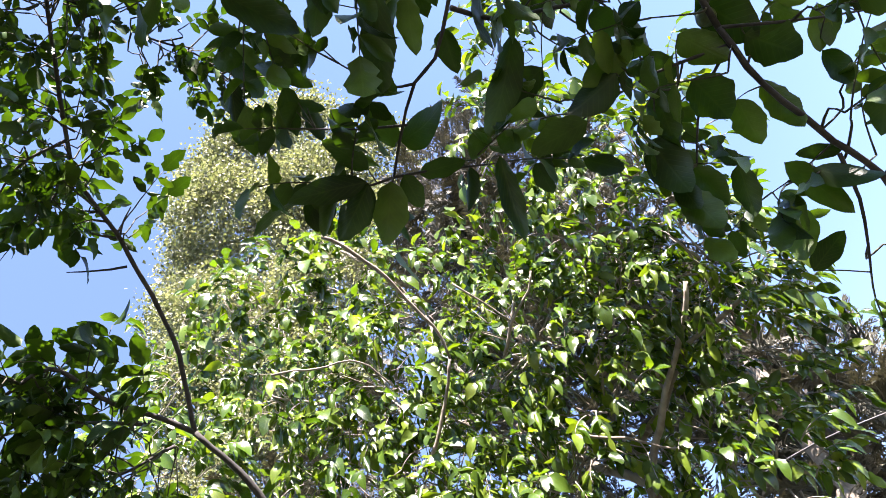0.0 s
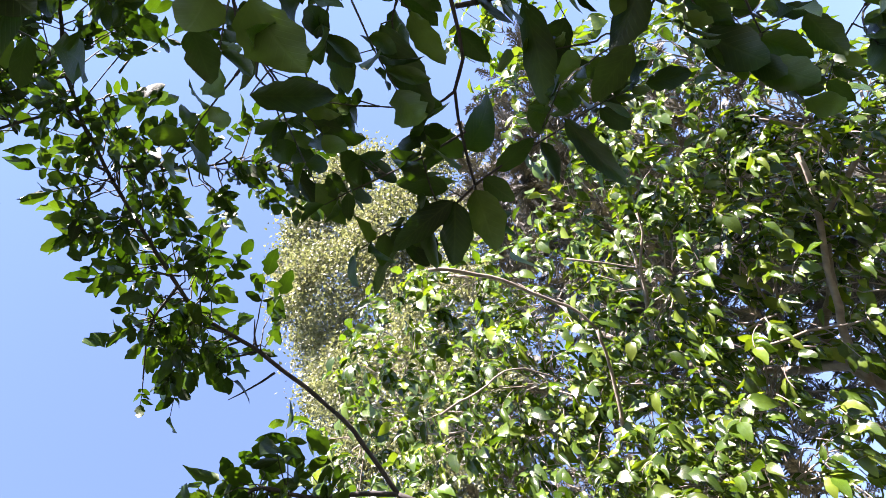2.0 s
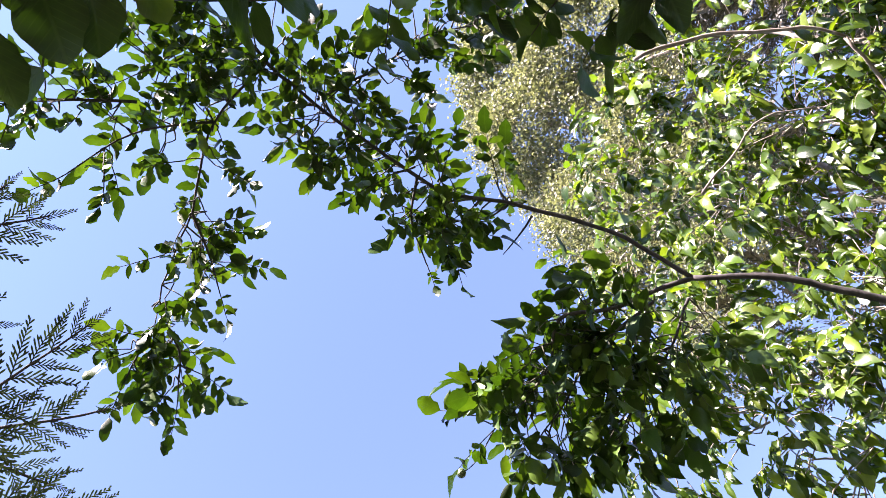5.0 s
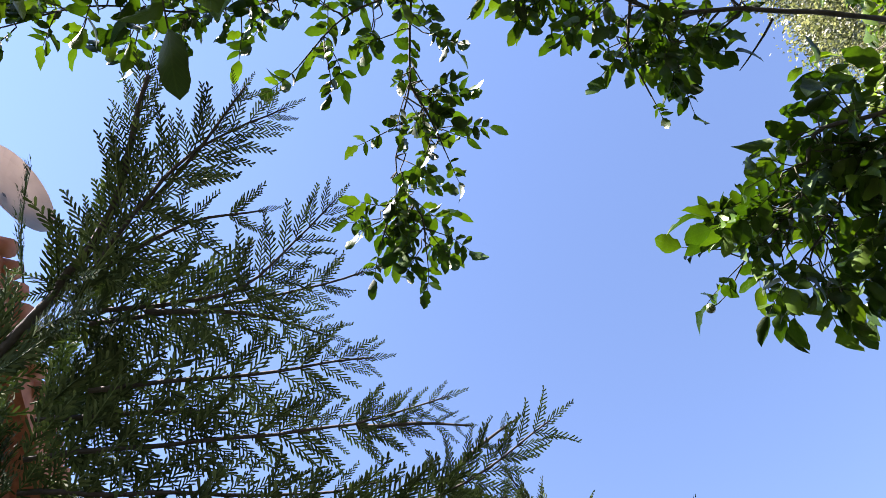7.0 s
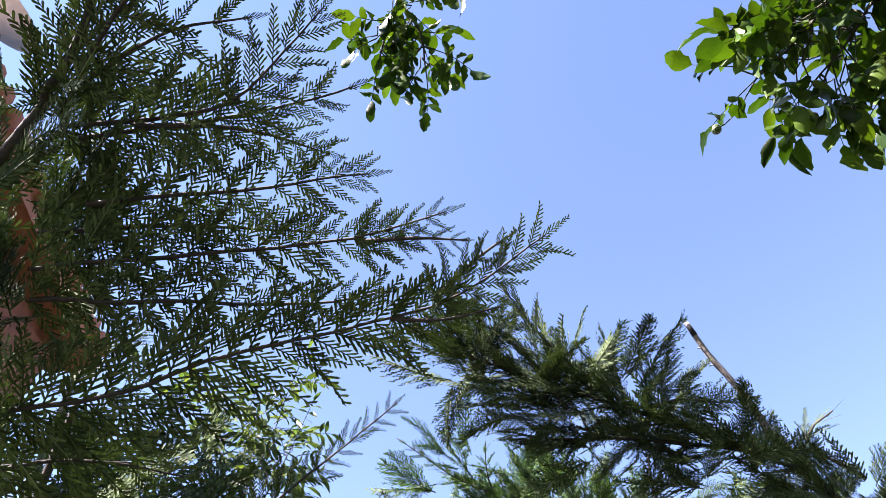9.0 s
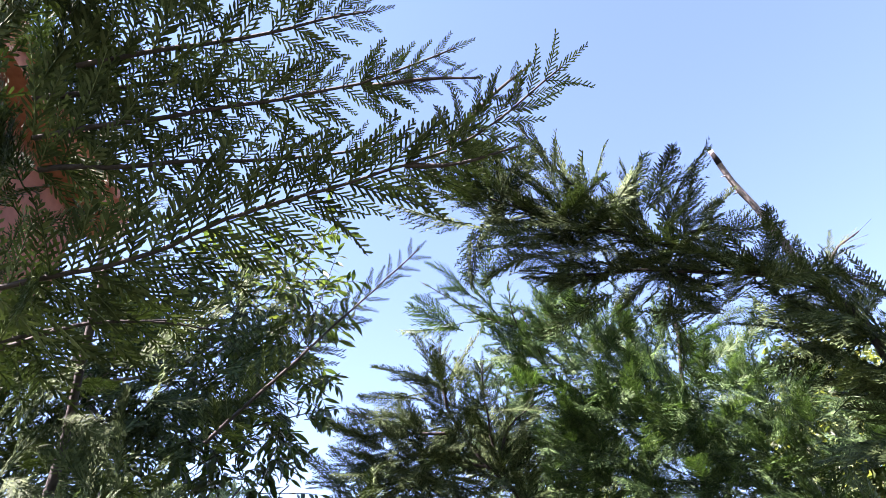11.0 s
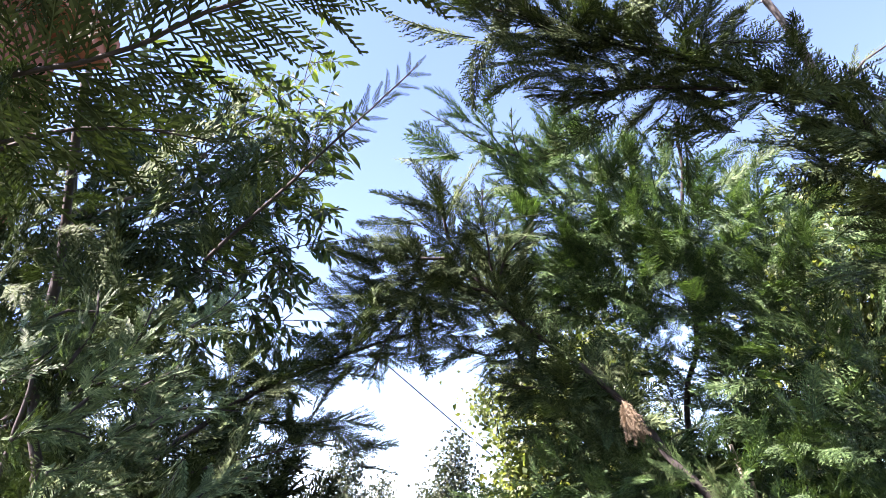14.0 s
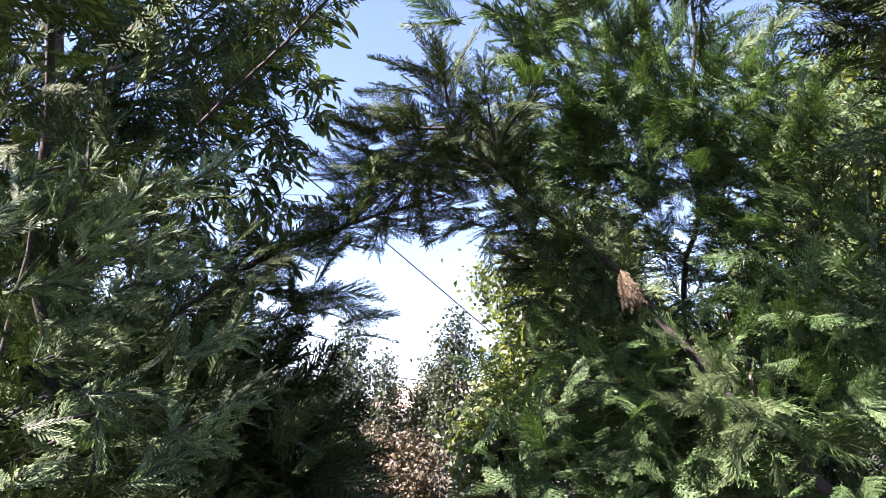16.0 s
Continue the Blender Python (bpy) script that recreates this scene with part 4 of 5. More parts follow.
def walnut_sunlit():
    rng = np.random.default_rng(55)
    w = thing("walnut_tree", (2.75, -1.2, 0), "broad sunlit walnut tree with drooping bright green leaves", "tree", "walnut trees")
    fol, tw = Foliage(DROOPING, SUNLIT_LEAF), Heap()
    limb(w, [(2.75, -1.2, 0), (2.72, -1.15, 1.4), (2.60, -1.17, 3.14), (2.32, -1.38, 3.30), (2.11, -1.52, 3.34), (1.97, -1.70, 3.48)], 0.045, 0.016, PALE_BARK, "trunk", 10, rng)
    for pts, r in (
            ([(2.36, -1.10, 3.03), (2.66, -1.03, 3.62), (2.70, -0.91, 4.15), (2.70, -0.91, 4.62), (2.68, -0.98, 5.35), (2.47, -0.83, 5.67), (2.51, -0.68, 6.35)], 0.022),
            ([(2.70, -0.91, 4.15), (2.62, -1.12, 4.33), (2.30, -1.21, 4.28), (2.41, -1.52, 4.76)], 0.016),
            ([(2.66, -1.03, 3.62), (2.55, -0.50, 4.01), (2.80, -0.52, 4.77), (2.65, -0.51, 5.12)], 0.014),
            ([(2.55, -0.50, 4.01), (2.84, -0.21, 4.90), (2.60, 0.10, 5.22)], 0.01),
            ([(2.34, -1.34, 3.27), (2.56, -1.26, 3.42), (2.36, -1.32, 3.11)], 0.011),
            ([(2.20, -1.39, 3.27), (2.23, -1.34, 3.59), (2.19, -1.58, 3.98), (1.97, -1.85, 4.14)], 0.012),
            ([(2.84, -0.21, 4.90), (2.59, 0.22, 5.19), (2.60, 0.06, 6.13)], 0.008),
            ([(2.11, -1.52, 3.34), (1.88, -1.79, 3.24), (1.88, -2.15, 3.46)], 0.012)):
        leafy(fol, tw, rng, limb(w, pts, r, r * 0.4, PALE_BARK, rng=rng, sides=7), 0.13, 0.085, 0.3, 0.25, 0.7)
    # bare inner branches that show between the leaves
    for pts, r in (
            ([(1.46, -0.41, 4.42), (1.61, -0.56, 4.31), (1.77, -0.64, 4.19), (1.94, -0.70, 4.04), (2.07, -0.70, 3.94)], 0.011),
            ([(2.10, -0.93, 3.83), (1.99, -1.02, 3.88), (1.89, -1.15, 3.91), (1.82, -1.20, 3.94)], 0.009),
            ([(2.43, -1.06, 3.00), (2.24, -1.24, 3.16), (2.14, -1.34, 3.22), (1.97, -1.50, 3.30), (1.80, -1.61, 3.38)], 0.017),
            ([(2.17, -0.93, 3.29), (2.19, -1.08, 3.17), (2.21, -1.17, 3.07), (2.21, -1.24, 3.01)], 0.007),
            ([(1.94, 0.06, 4.27), (1.99, -0.14, 4.23), (2.03, -0.34, 4.18), (2.17, -0.43, 4.05)], 0.006),
            ([(1.82, -1.34, 3.86), (1.90, -1.43, 3.74), (2.03, -1.46, 3.59), (2.19, -1.42, 3.45)], 0.008),
            ([(1.80, -0.86, 4.10), (1.91, -0.96, 3.98), (1.99, -1.02, 3.88)], 0.006),
            ([(2.49, -0.21, 3.75), (2.41, -0.44, 3.81), (2.25, -0.63, 3.93), (2.13, -0.72, 4.01)], 0.012)):
        limb(w, pts, r, r * 0.6, PALE_BARK, rng=rng, sides=7, jag=0.008)
    for c, r, n in (
            ((2.60, -0.05, 5.85), 0.30, 44), ((2.77, -0.68, 5.90), 0.32, 40), ((2.67, -0.99, 5.09), 0.34, 56), ((2.38, -1.57, 4.92), 0.34, 60), ((1.93, -1.74, 4.19), 0.34, 60),
            ((2.32, -1.17, 3.98), 0.36, 70), ((2.12, -1.50, 3.70), 0.36, 70), ((1.86, -1.81, 3.41), 0.34, 66), ((2.20, -1.81, 3.22), 0.36, 70), ((2.42, -1.51, 3.06), 0.36, 66),
            ((2.32, -1.18, 3.41), 0.36, 56), ((2.73, -0.82, 4.06), 0.38, 66), ((2.66, -0.47, 4.64), 0.34, 50), ((2.70, 0.00, 4.79), 0.34, 46), ((2.85, -0.07, 4.32), 0.36, 56),
            ((2.81, -0.48, 3.85), 0.38, 60), ((2.56, -0.85, 3.34), 0.38, 60), ((2.80, 0.55, 5.96), 0.24, 30), ((2.61, 0.70, 4.63), 0.26, 30), ((2.30, -1.42, 2.73), 0.3, 36),
            ((1.66, -2.01, 4.03), 0.34, 50), ((1.79, -1.88, 5.23), 0.3, 34), ((1.58, -2.37, 6.12), 0.24, 26), ((1.42, -2.30, 4.57), 0.26, 16),
            ((2.53, 0.86, 4.66), 0.34, 50), ((2.42, 0.86, 3.86), 0.36, 56), ((2.48, 1.39, 4.55), 0.3, 40), ((2.77, 0.45, 3.78), 0.4, 60), ((2.60, 0.57, 3.25), 0.4, 60),
            ((2.43, 0.82, 3.45), 0.36, 44), ((2.78, -0.08, 3.59), 0.36, 44), ((2.55, -0.16, 3.36), 0.36, 50), ((2.56, 0.22, 3.57), 0.34, 44), ((2.56, -0.02, 3.11), 0.36, 50), ((2.60, -0.52, 3.34), 0.34, 40), ((2.46, 0.22, 3.22), 0.3, 36), ((2.50, -0.61, 3.10), 0.3, 34), ((2.56, -0.37, 3.30), 0.28, 28)):
        k = math.dist(c, (0, 0, 1.6)) / 3.6
        clump(fol, tw, rng, c, (r * k, r * k, r * k * 1.2), int(n * 1.08), 0.097 * k, hang=1.0, lift=(-0.8, -0.2, 0.45), toward=(-0.5, -0.1, 0.1))
    fol.build(w, label="thousands of drooping bright green leaflets")
    finish_twigs(w, tw, PALE_BARK)


walnut_sunlit()

# ---------------------------------------------------------------- tall grey-green tree and dry cypresses behind


def grey_tree():
    rng = np.random.default_rng(77)
    w = thing("poplar_tree", (6.6, -0.8, 0), "tall tree with small silvery grey-green leaves", "tree")
    fol = Foliage(SMALL_LEAVES, GREY_LEAF, "leaf")
    trunk = limb(w, [(6.6, -0.8, 0), (6.6, -0.8, 4), (6.5, -0.7, 9), (6.4, -0.6, 16)], 0.16, 0.04, PALE_BARK, "trunk", 10, rng)
    blobs = [((6.43, -0.35, 17.86), 0.52), ((6.66, 0.52, 14.98), 0.5), ((5.84, -1.38, 17.50), 0.6), ((6.34, 1.19, 12.81), 0.45), ((5.39, -2.64, 16.76), 0.55), ((5.99, -0.30, 14.65), 0.8),
             ((5.70, -1.89, 13.44), 0.8), ((5.90, -1.09, 10.33), 0.9), ((5.97, 0.58, 11.24), 0.75), ((6.00, -0.19, 8.78), 0.9), ((5.90, 1.10, 9.20), 0.6),
             ((6.32, 0.66, 12.98), 0.5), ((5.84, 1.20, 9.89), 0.6), ((5.93, -0.13, 9.78), 0.8), ((5.57, -1.96, 18.10), 0.4), ((5.45, -2.51, 11.04), 0.6), ((5.08, -3.19, 12.89), 0.5), ((5.79, -1.22, 12.49), 0.5), ((5.92, 0.54, 8.07), 0.7), ((5.78, 1.45, 7.65), 0.6)]
    for c, r in blobs:
        k = math.dist(c, (0, 0, 1.6)) / 8.0
        a = trunk[max(20, int(len(trunk) * min(0.95, (c[2] - 1.5) / 16)))]
        limb(w, [a, (np.array(a) + np.array(c)) / 2 + rng.standard_normal(3) * 0.1, c], 0.03, 0.01, PALE_BARK, rng=rng, sides=6, step=0.3)
        small_leaves(fol, rng, c, (r * k, r * k, r * k * 1.25), int(19500 * r * r), 0.043 * k, int(520 * r), tight=0.075 * k, face=(-0.7, -0.2, 0.6), toward=(-0.9, -0.1, 0.0))
    fol.build(w, near=(1, 0, 1.6), singles=0, label="silvery grey-green leaves")


grey_tree()


def dry_cypress(at, top, radius, tiers, seed, mat, label, extra=()):
    rng = np.random.default_rng(seed)
    w = thing("cypress_tree", at, label, "tree", "cypress trees")
    fol = Foliage(TUFTS, mat, "spray", False)
    cypress_cone(w, fol, rng, at, top, radius, tiers, 0.36, 0.25, 3, CYPRESS_BARK, 0.1, 0.6, 0.45, rise=0.6)
    for c, r, n in extra:
        sprays_in(fol, rng, c, (r, r, r * 1.2), int(n * 1.7), 0.33, 0.7, 0.4)
    fol.build(w, singles=0, label="dull olive brown cypress sprays")


dry_cypress((5.0, -3.6, 0), (4.05, -3.05, 8.9), 0.6, 130, 5, JUNIPER, "tall dark brownish cypress partly dried out",
            (((3.75, -3.01, 8.37), 0.6, 50), ((4.34, -3.32, 7.17), 0.8, 70), ((4.50, -3.51, 6.00), 0.8, 80), ((4.65, -3.54, 5.08), 0.8, 80), ((5.27, -2.65, 7.00), 0.8, 60), ((4.60, -2.33, 8.23), 0.6, 50), ((5.30, -2.56, 5.40), 0.9, 80), ((3.08, -3.58, 8.67), 0.4, 24), ((5.22, -0.49, 6.24), 0.8, 50), ((5.14, -1.36, 5.51), 0.8, 50), ((5.07, -2.69, 4.43), 0.7, 50), ((4.55, -0.24, 4.64), 0.7, 50), ((4.67, 0.53, 5.32), 0.7, 40), ((4.96, -1.07, 4.80), 0.6, 40), ((4.82, -1.18, 4.18), 0.6, 40), ((4.10, -2.33, 8.29), 0.5, 36), ((4.15, -2.83, 7.53), 0.6, 44), ((4.57, -2.17, 6.69), 0.7, 50), ((4.58, -2.33, 6.01), 0.5, 36), ((3.70, -2.01, 6.28), 0.7, 50), ((4.44, -2.13, 5.53), 0.7, 50), ((4.26, -1.35, 6.45), 0.7, 40), ((3.32, -2.99, 6.04), 0.5, 36), ((4.04, -2.88, 4.98), 0.6, 40), ((3.20, -2.56, 8.00), 0.5, 40), ((3.58, -2.14, 7.95), 0.45, 34), ((3.27, -3.16, 7.44), 0.55, 44), ((3.17, -3.40, 6.83), 0.4, 30), ((3.41, -3.34, 5.86), 0.4, 30)))
dry_cypress((5.3, -3.5, 0), (5.1, -3.5, 4.6), 0.8, 70, 6, JUNIPER, "dark cypress with dry reddish inner sprays", (((3.91, -3.33, 3.84), 0.4, 36), ((4.16, -3.26, 3.47), 0.4, 36), ((3.86, -3.45, 4.21), 0.3, 22)))


def grey_trunk():
    w = thing("old_tree", (4.16, -2.61, 2.53), "thick smooth grey leaning trunk in deep shade", "tree")
    w.location.z = 0
    limb(w, [w.location, (4.12, -2.71, 2.91), (4.08, -2.87, 3.39), (4.01, -2.98, 3.91), (3.95, -3.17, 4.43)], 0.14, 0.06, PALE_BARK, "trunk", 12)
    limb(w, [(3.88, -2.96, 3.40), (3.77, -2.93, 3.66), (3.65, -2.97, 3.81)], 0.03, 0.012, WALNUT_BARK, "branch", 7)


grey_trunk()
# ---------------------------------------------------------------- left cypress, its flat sprays against the sky


def spray_cypress():
    rng = np.random.default_rng(88)
    w = thing("cypress_tree", (-1.9, 2.0, 0), "dark backlit cypress with flat feathery sprays", "tree", "cypress trees")
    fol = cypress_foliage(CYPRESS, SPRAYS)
    lead = limb(w, [(-1.9, 2.0, 0), (-1.85, 1.95, 1.8), (-1.17, 1.21, 3.13), (-1.05, 1.05, 3.24), (-0.93, 0.89, 3.32), (-0.84, 0.54, 3.46)], 0.06, 0.006, CYPRESS_BARK, "trunk", 10, rng)
    flat = (-0.15, 0.45, 0.88)
    feather(fol, rng, lead[-34:], 0.26, 0.03, 0.0, flat, 0.6, 0.4, 0.3)
    for pts, size, every in (
            ([(-0.97, 1.04, 3.23), (-0.77, 0.77, 3.37), (-0.63, 0.68, 3.45), (-0.49, 0.62, 3.51)], 0.2, 0.04),
            ([(-0.84, 0.88, 3.33), (-0.73, 0.75, 3.40), (-0.59, 0.56, 3.49)], 0.16, 0.04),
            ([(-0.95, 1.03, 3.24), (-0.73, 0.91, 3.34), (-0.53, 0.89, 3.41)], 0.17, 0.04),
            ([(-1.00, 1.12, 3.17), (-0.70, 1.11, 3.26), (-0.54, 1.05, 3.31), (-0.34, 0.86, 3.44)], 0.2, 0.038),
            ([(-0.96, 1.15, 3.17), (-0.62, 1.13, 3.28), (-0.37, 1.09, 3.34), (-0.25, 1.05, 3.37)], 0.19, 0.04),
            ([(-0.82, 1.12, 3.20), (-0.54, 1.16, 3.28), (-0.32, 1.23, 3.29)], 0.17, 0.04),
            ([(-0.92, 1.27, 3.04), (-0.54, 1.27, 3.15), (-0.35, 1.26, 3.20), (-0.20, 1.25, 3.23)], 0.2, 0.036),
            ([(-1.04, 1.33, 2.99), (-0.73, 1.36, 3.08), (-0.34, 1.40, 3.14)], 0.2, 0.04),
            ([(-1.03, 1.38, 2.90), (-0.73, 1.40, 3.00), (-0.35, 1.41, 3.10), (-0.15, 1.38, 3.14), (0.02, 1.33, 3.18)], 0.19, 0.032),
            ([(-0.23, 1.41, 3.12), (-0.07, 1.39, 3.13), (0.09, 1.39, 3.13)], 0.1, 0.03),
            ([(-1.03, 1.44, 2.85), (-0.73, 1.49, 2.92), (-0.35, 1.54, 2.99), (-0.13, 1.51, 3.03)], 0.17, 0.032),
            ([(-1.18, 1.65, 2.63), (-0.83, 1.62, 2.70), (-0.50, 1.60, 2.86), (-0.12, 1.55, 2.96), (0.08, 1.49, 3.02), (0.30, 1.34, 3.11)], 0.25, 0.032),
            ([(0.00, 1.51, 3.00), (0.11, 1.42, 3.08), (0.22, 1.34, 3.12)], 0.1, 0.03),
            ([(-0.12, 1.55, 2.96), (0.03, 1.55, 2.97), (0.19, 1.51, 2.99)], 0.11, 0.03),
            ([(-1.28, 1.82, 2.56), (-1.07, 1.91, 2.68), (-0.77, 2.06, 2.78)], 0.22, 0.05),
            ([(-0.87, 2.55, 2.57), (-0.65, 2.52, 2.80), (-0.40, 2.46, 3.03), (-0.11, 2.35, 3.28)], 0.16, 0.04),
            ([(-1.27, 1.89, 2.59), (-0.98, 1.89, 2.68), (-0.70, 2.00, 2.71)], 0.24, 0.05),
            ([(-1.51, 2.49, 1.89), (-1.31, 2.56, 2.15), (-1.07, 2.60, 2.43)], 0.22, 0.05),
            ([(-1.39, 2.44, 1.95), (-1.15, 2.55, 2.13), (-0.91, 2.64, 2.19)], 0.22, 0.05),
            ([(-1.22, 2.23, 1.41), (-1.06, 2.33, 1.53), (-0.85, 2.43, 1.59)], 0.24, 0.045),
            ([(-1.08, 2.42, 1.33), (-0.89, 2.63, 1.48), (-0.62, 2.81, 1.73)], 0.24, 0.05),
            ([(-1.27, 2.78, 1.74), (-1.00, 2.99, 1.89), (-0.64, 3.18, 2.01), (-0.46, 3.21, 2.05)], 0.2, 0.05)):
        line = limb(w, pts, 0.008, 0.0025, CYPRESS_BARK, rng=rng, sides=6, jag=0.004)
        feather(fol, rng, line, size * 1.1, every * 1.22, 0.0, flat, 0.85, 0.45, 0.12)
    arch = limb(w, [(-1.85, 2.1, 1.3), (-1.38, 3.00, 1.72), (-1.08, 3.15, 2.04), (-0.84, 3.24, 2.24), (-0.44, 3.33, 2.45), (-0.02, 3.36, 2.60)], 0.022, 0.006, CYPRESS_BARK, rng=rng)
    feather(fol, rng, arch[8:], 0.24, 0.026, 0.0, (0.1, -0.6, 0.7), 0.8, 0.3, 0.4)
    for c, r, n in (
            ((-1.14, 1.33, 3.11), 0.2, 11), ((-1.07, 1.59, 2.93), 0.22, 10), ((-1.18, 1.29, 3.26), 0.2, 8), ((-1.17, 1.50, 3.09), 0.2, 10), ((-1.11, 1.71, 2.92), 0.2, 9), ((-1.18, 2.41, 2.13), 0.15, 12), ((-1.01, 2.60, 2.18), 0.13, 9), ((-1.21, 2.32, 1.93), 0.16, 12), ((-0.98, 2.14, 1.62), 0.14, 10), ((-0.85, 2.32, 1.51), 0.13, 9), ((-1.00, 2.07, 1.45), 0.14, 9), ((-0.84, 2.54, 1.67), 0.13, 9), ((-1.14, 2.01, 2.23), 0.14, 9), ((-0.98, 2.24, 2.18), 0.12, 8),  ((-1.21, 1.66, 2.80), 0.16, 6),
            ((-1.38, 2.20, 2.48), 0.24, 12), ((-1.35, 2.33, 2.39), 0.24, 12), ((-1.23, 2.70, 2.25), 0.24, 16),
            ((-1.25, 2.44, 1.75), 0.3, 20), ((-1.23, 2.91, 1.75), 0.26, 12), ((-0.87, 3.06, 1.59), 0.26, 18), ((-1.06, 2.44, 1.46), 0.3, 20), ((-0.81, 2.86, 1.36), 0.34, 28),
            ((-0.68, 3.66, 2.21), 0.12, 9), ((-0.80, 3.45, 2.05), 0.12, 10), ((-0.65, 3.90, 2.03), 0.12, 8), ((-0.90, 3.30, 2.17), 0.12, 8), ((-0.74, 3.30, 1.37), 0.25, 16), ((-0.68, 3.27, 2.32), 0.1, 16), ((-0.39, 3.33, 2.45), 0.1, 14), ((-0.91, 3.19, 2.15), 0.12, 14)):
        sprays_in(fol, rng, c, (r, r, r), n, 0.27, 0.7, 0.15, (0.1, -0.25, 0.1), (-0.45, -0.5, 0.6))
    fol.build(w, label="dense feathery cypress sprays")


spray_cypress()


# low sprays of the left cypress, on an added tree for the sunlit tone
def lit_low_sprays():
    rng = np.random.default_rng(89)
    w = thing("cypress_tree", (-1.3, 2.35, 0), "low cypress sprays on an added trunk, coloured pale as if sunlit", "tree", "cypress trees")
    fol = cypress_foliage(CYPRESS_LIT_PALE, SPRAYS)
    limb(w, [(-1.3, 2.35, 0), (-1.28, 2.3, 0.9), (-1.2, 2.2, 1.6), (-1.12, 2.12, 2.1)], 0.02, 0.005, CYPRESS_BARK, "trunk", 8, rng)
    for pts in (
            [(-0.90, 1.86, 1.55), (-0.81, 1.97, 1.58), (-0.67, 2.09, 1.60)],
            [(-0.81, 1.92, 1.62), (-0.74, 2.00, 1.64), (-0.65, 2.09, 1.63)],
            [(-0.78, 1.93, 1.57), (-0.80, 1.98, 1.50), (-0.83, 2.01, 1.41)],
            [(-0.64, 1.99, 1.54), (-0.56, 2.07, 1.60), (-0.46, 2.15, 1.70)],
            [(-0.71, 1.96, 1.43), (-0.62, 2.05, 1.50), (-0.53, 2.14, 1.51)],
            [(-0.91, 1.85, 1.43), (-0.90, 1.92, 1.47), (-0.85, 2.01, 1.47)],
            [(-0.90, 1.86, 1.69), (-0.86, 1.94, 1.72), (-0.78, 2.03, 1.76)],
            [(-0.77, 1.91, 1.85), (-0.71, 1.98, 1.93), (-0.69, 2.01, 2.05)],
            [(-0.85, 1.85, 1.89), (-0.82, 1.92, 1.96), (-0.76, 1.99, 1.99)],
            [(-0.94, 1.75, 2.05), (-0.89, 1.82, 2.12), (-0.82, 1.91, 2.14)],
            [(-0.74, 1.90, 1.95), (-0.69, 1.96, 2.01), (-0.64, 2.03, 2.02)],
            [(-0.63, 1.98, 1.81), (-0.68, 2.02, 1.73), (-0.75, 2.05, 1.69)],
            [(-0.93, 1.72, 1.93), (-0.90, 1.78, 2.00), (-0.87, 1.83, 2.08)],
            [(-0.84, 1.77, 1.97), (-0.82, 1.81, 2.07), (-0.83, 1.82, 2.17)],
            [(-0.79, 1.80, 1.95), (-0.74, 1.86, 2.05), (-0.72, 1.88, 2.16)],
            [(-0.68, 1.88, 1.87), (-0.63, 1.94, 1.92), (-0.53, 2.03, 1.93)],
            [(-0.91, 1.76, 1.82), (-0.89, 1.83, 1.86), (-0.83, 1.92, 1.85)],
            [(-0.61, 1.85, 2.09), (-0.56, 1.90, 2.15), (-0.53, 1.93, 2.22)],
            [(-0.60, 1.94, 1.70), (-0.54, 2.01, 1.76), (-0.46, 2.08, 1.78)],
            [(-0.85, 1.81, 1.76), (-0.81, 1.89, 1.79), (-0.76, 1.96, 1.86)]):
        line = limb(w, pts, 0.005, 0.002, CYPRESS_BARK, rng=rng, sides=5, jag=0.004)
        feather(fol, rng, line, 0.11, 0.017, 0.0, (-0.35, -0.6, 0.65), 0.75, 0.4, 0.45)
        feather(fol, rng, line + rng.standard_normal(3) * 0.03, 0.085, 0.022, 0.05, rng.standard_normal(3) + np.array([-0.3, -0.8, 0.5]), 0.7, 0.4, 0.5)
    fol.build(w, singles=200, label="cypress sprays in a paler grey-green that stands in for sunlight")


lit_low_sprays()


def thin_cypress():
    rng = np.random.default_rng(91)
    w = thing("cypress_tree", (-1.75, 3.1, 0), "slender dark cypress trunk with dim inner sprays", "tree", "cypress trees")
    fol = Foliage(COARSE, CYPRESS, "spray", False)
    limb(w, [(-1.75, 3.1, 0), (-1.10, 2.42, 1.49), (-1.13, 2.40, 1.60), (-1.18, 2.36, 1.80), (-1.21, 2.29, 2.07), (-1.16, 2.18, 2.43), (-1.12, 2.06, 2.69), (-1.07, 1.93, 2.90)], 0.028, 0.011, CYPRESS_BARK, "trunk", 10, rng)
    for c, r, n in (((-2.12, 3.24, 2.16), 0.4, 26), ((-2.03, 3.06, 2.87), 0.45, 36), ((-1.82, 3.51, 1.41), 0.5, 50), ((-1.32, 3.85, 1.55), 0.5, 60), ((-1.06, 4.04, 1.55), 0.35, 36), ((-1.81, 3.83, 2.00), 0.3, 10), ((-1.45, 3.05, 3.11), 0.28, 22), ((-1.19, 3.17, 3.33), 0.24, 16)):
        sprays_in(fol, rng, c, (r, r, r), n, 0.45, 0.7, 0.2, (0, -0.2, 0), (0.0, -0.8, 0.5))
    fol.build(w, singles=120, label="dim dark green sprays")


thin_cypress()


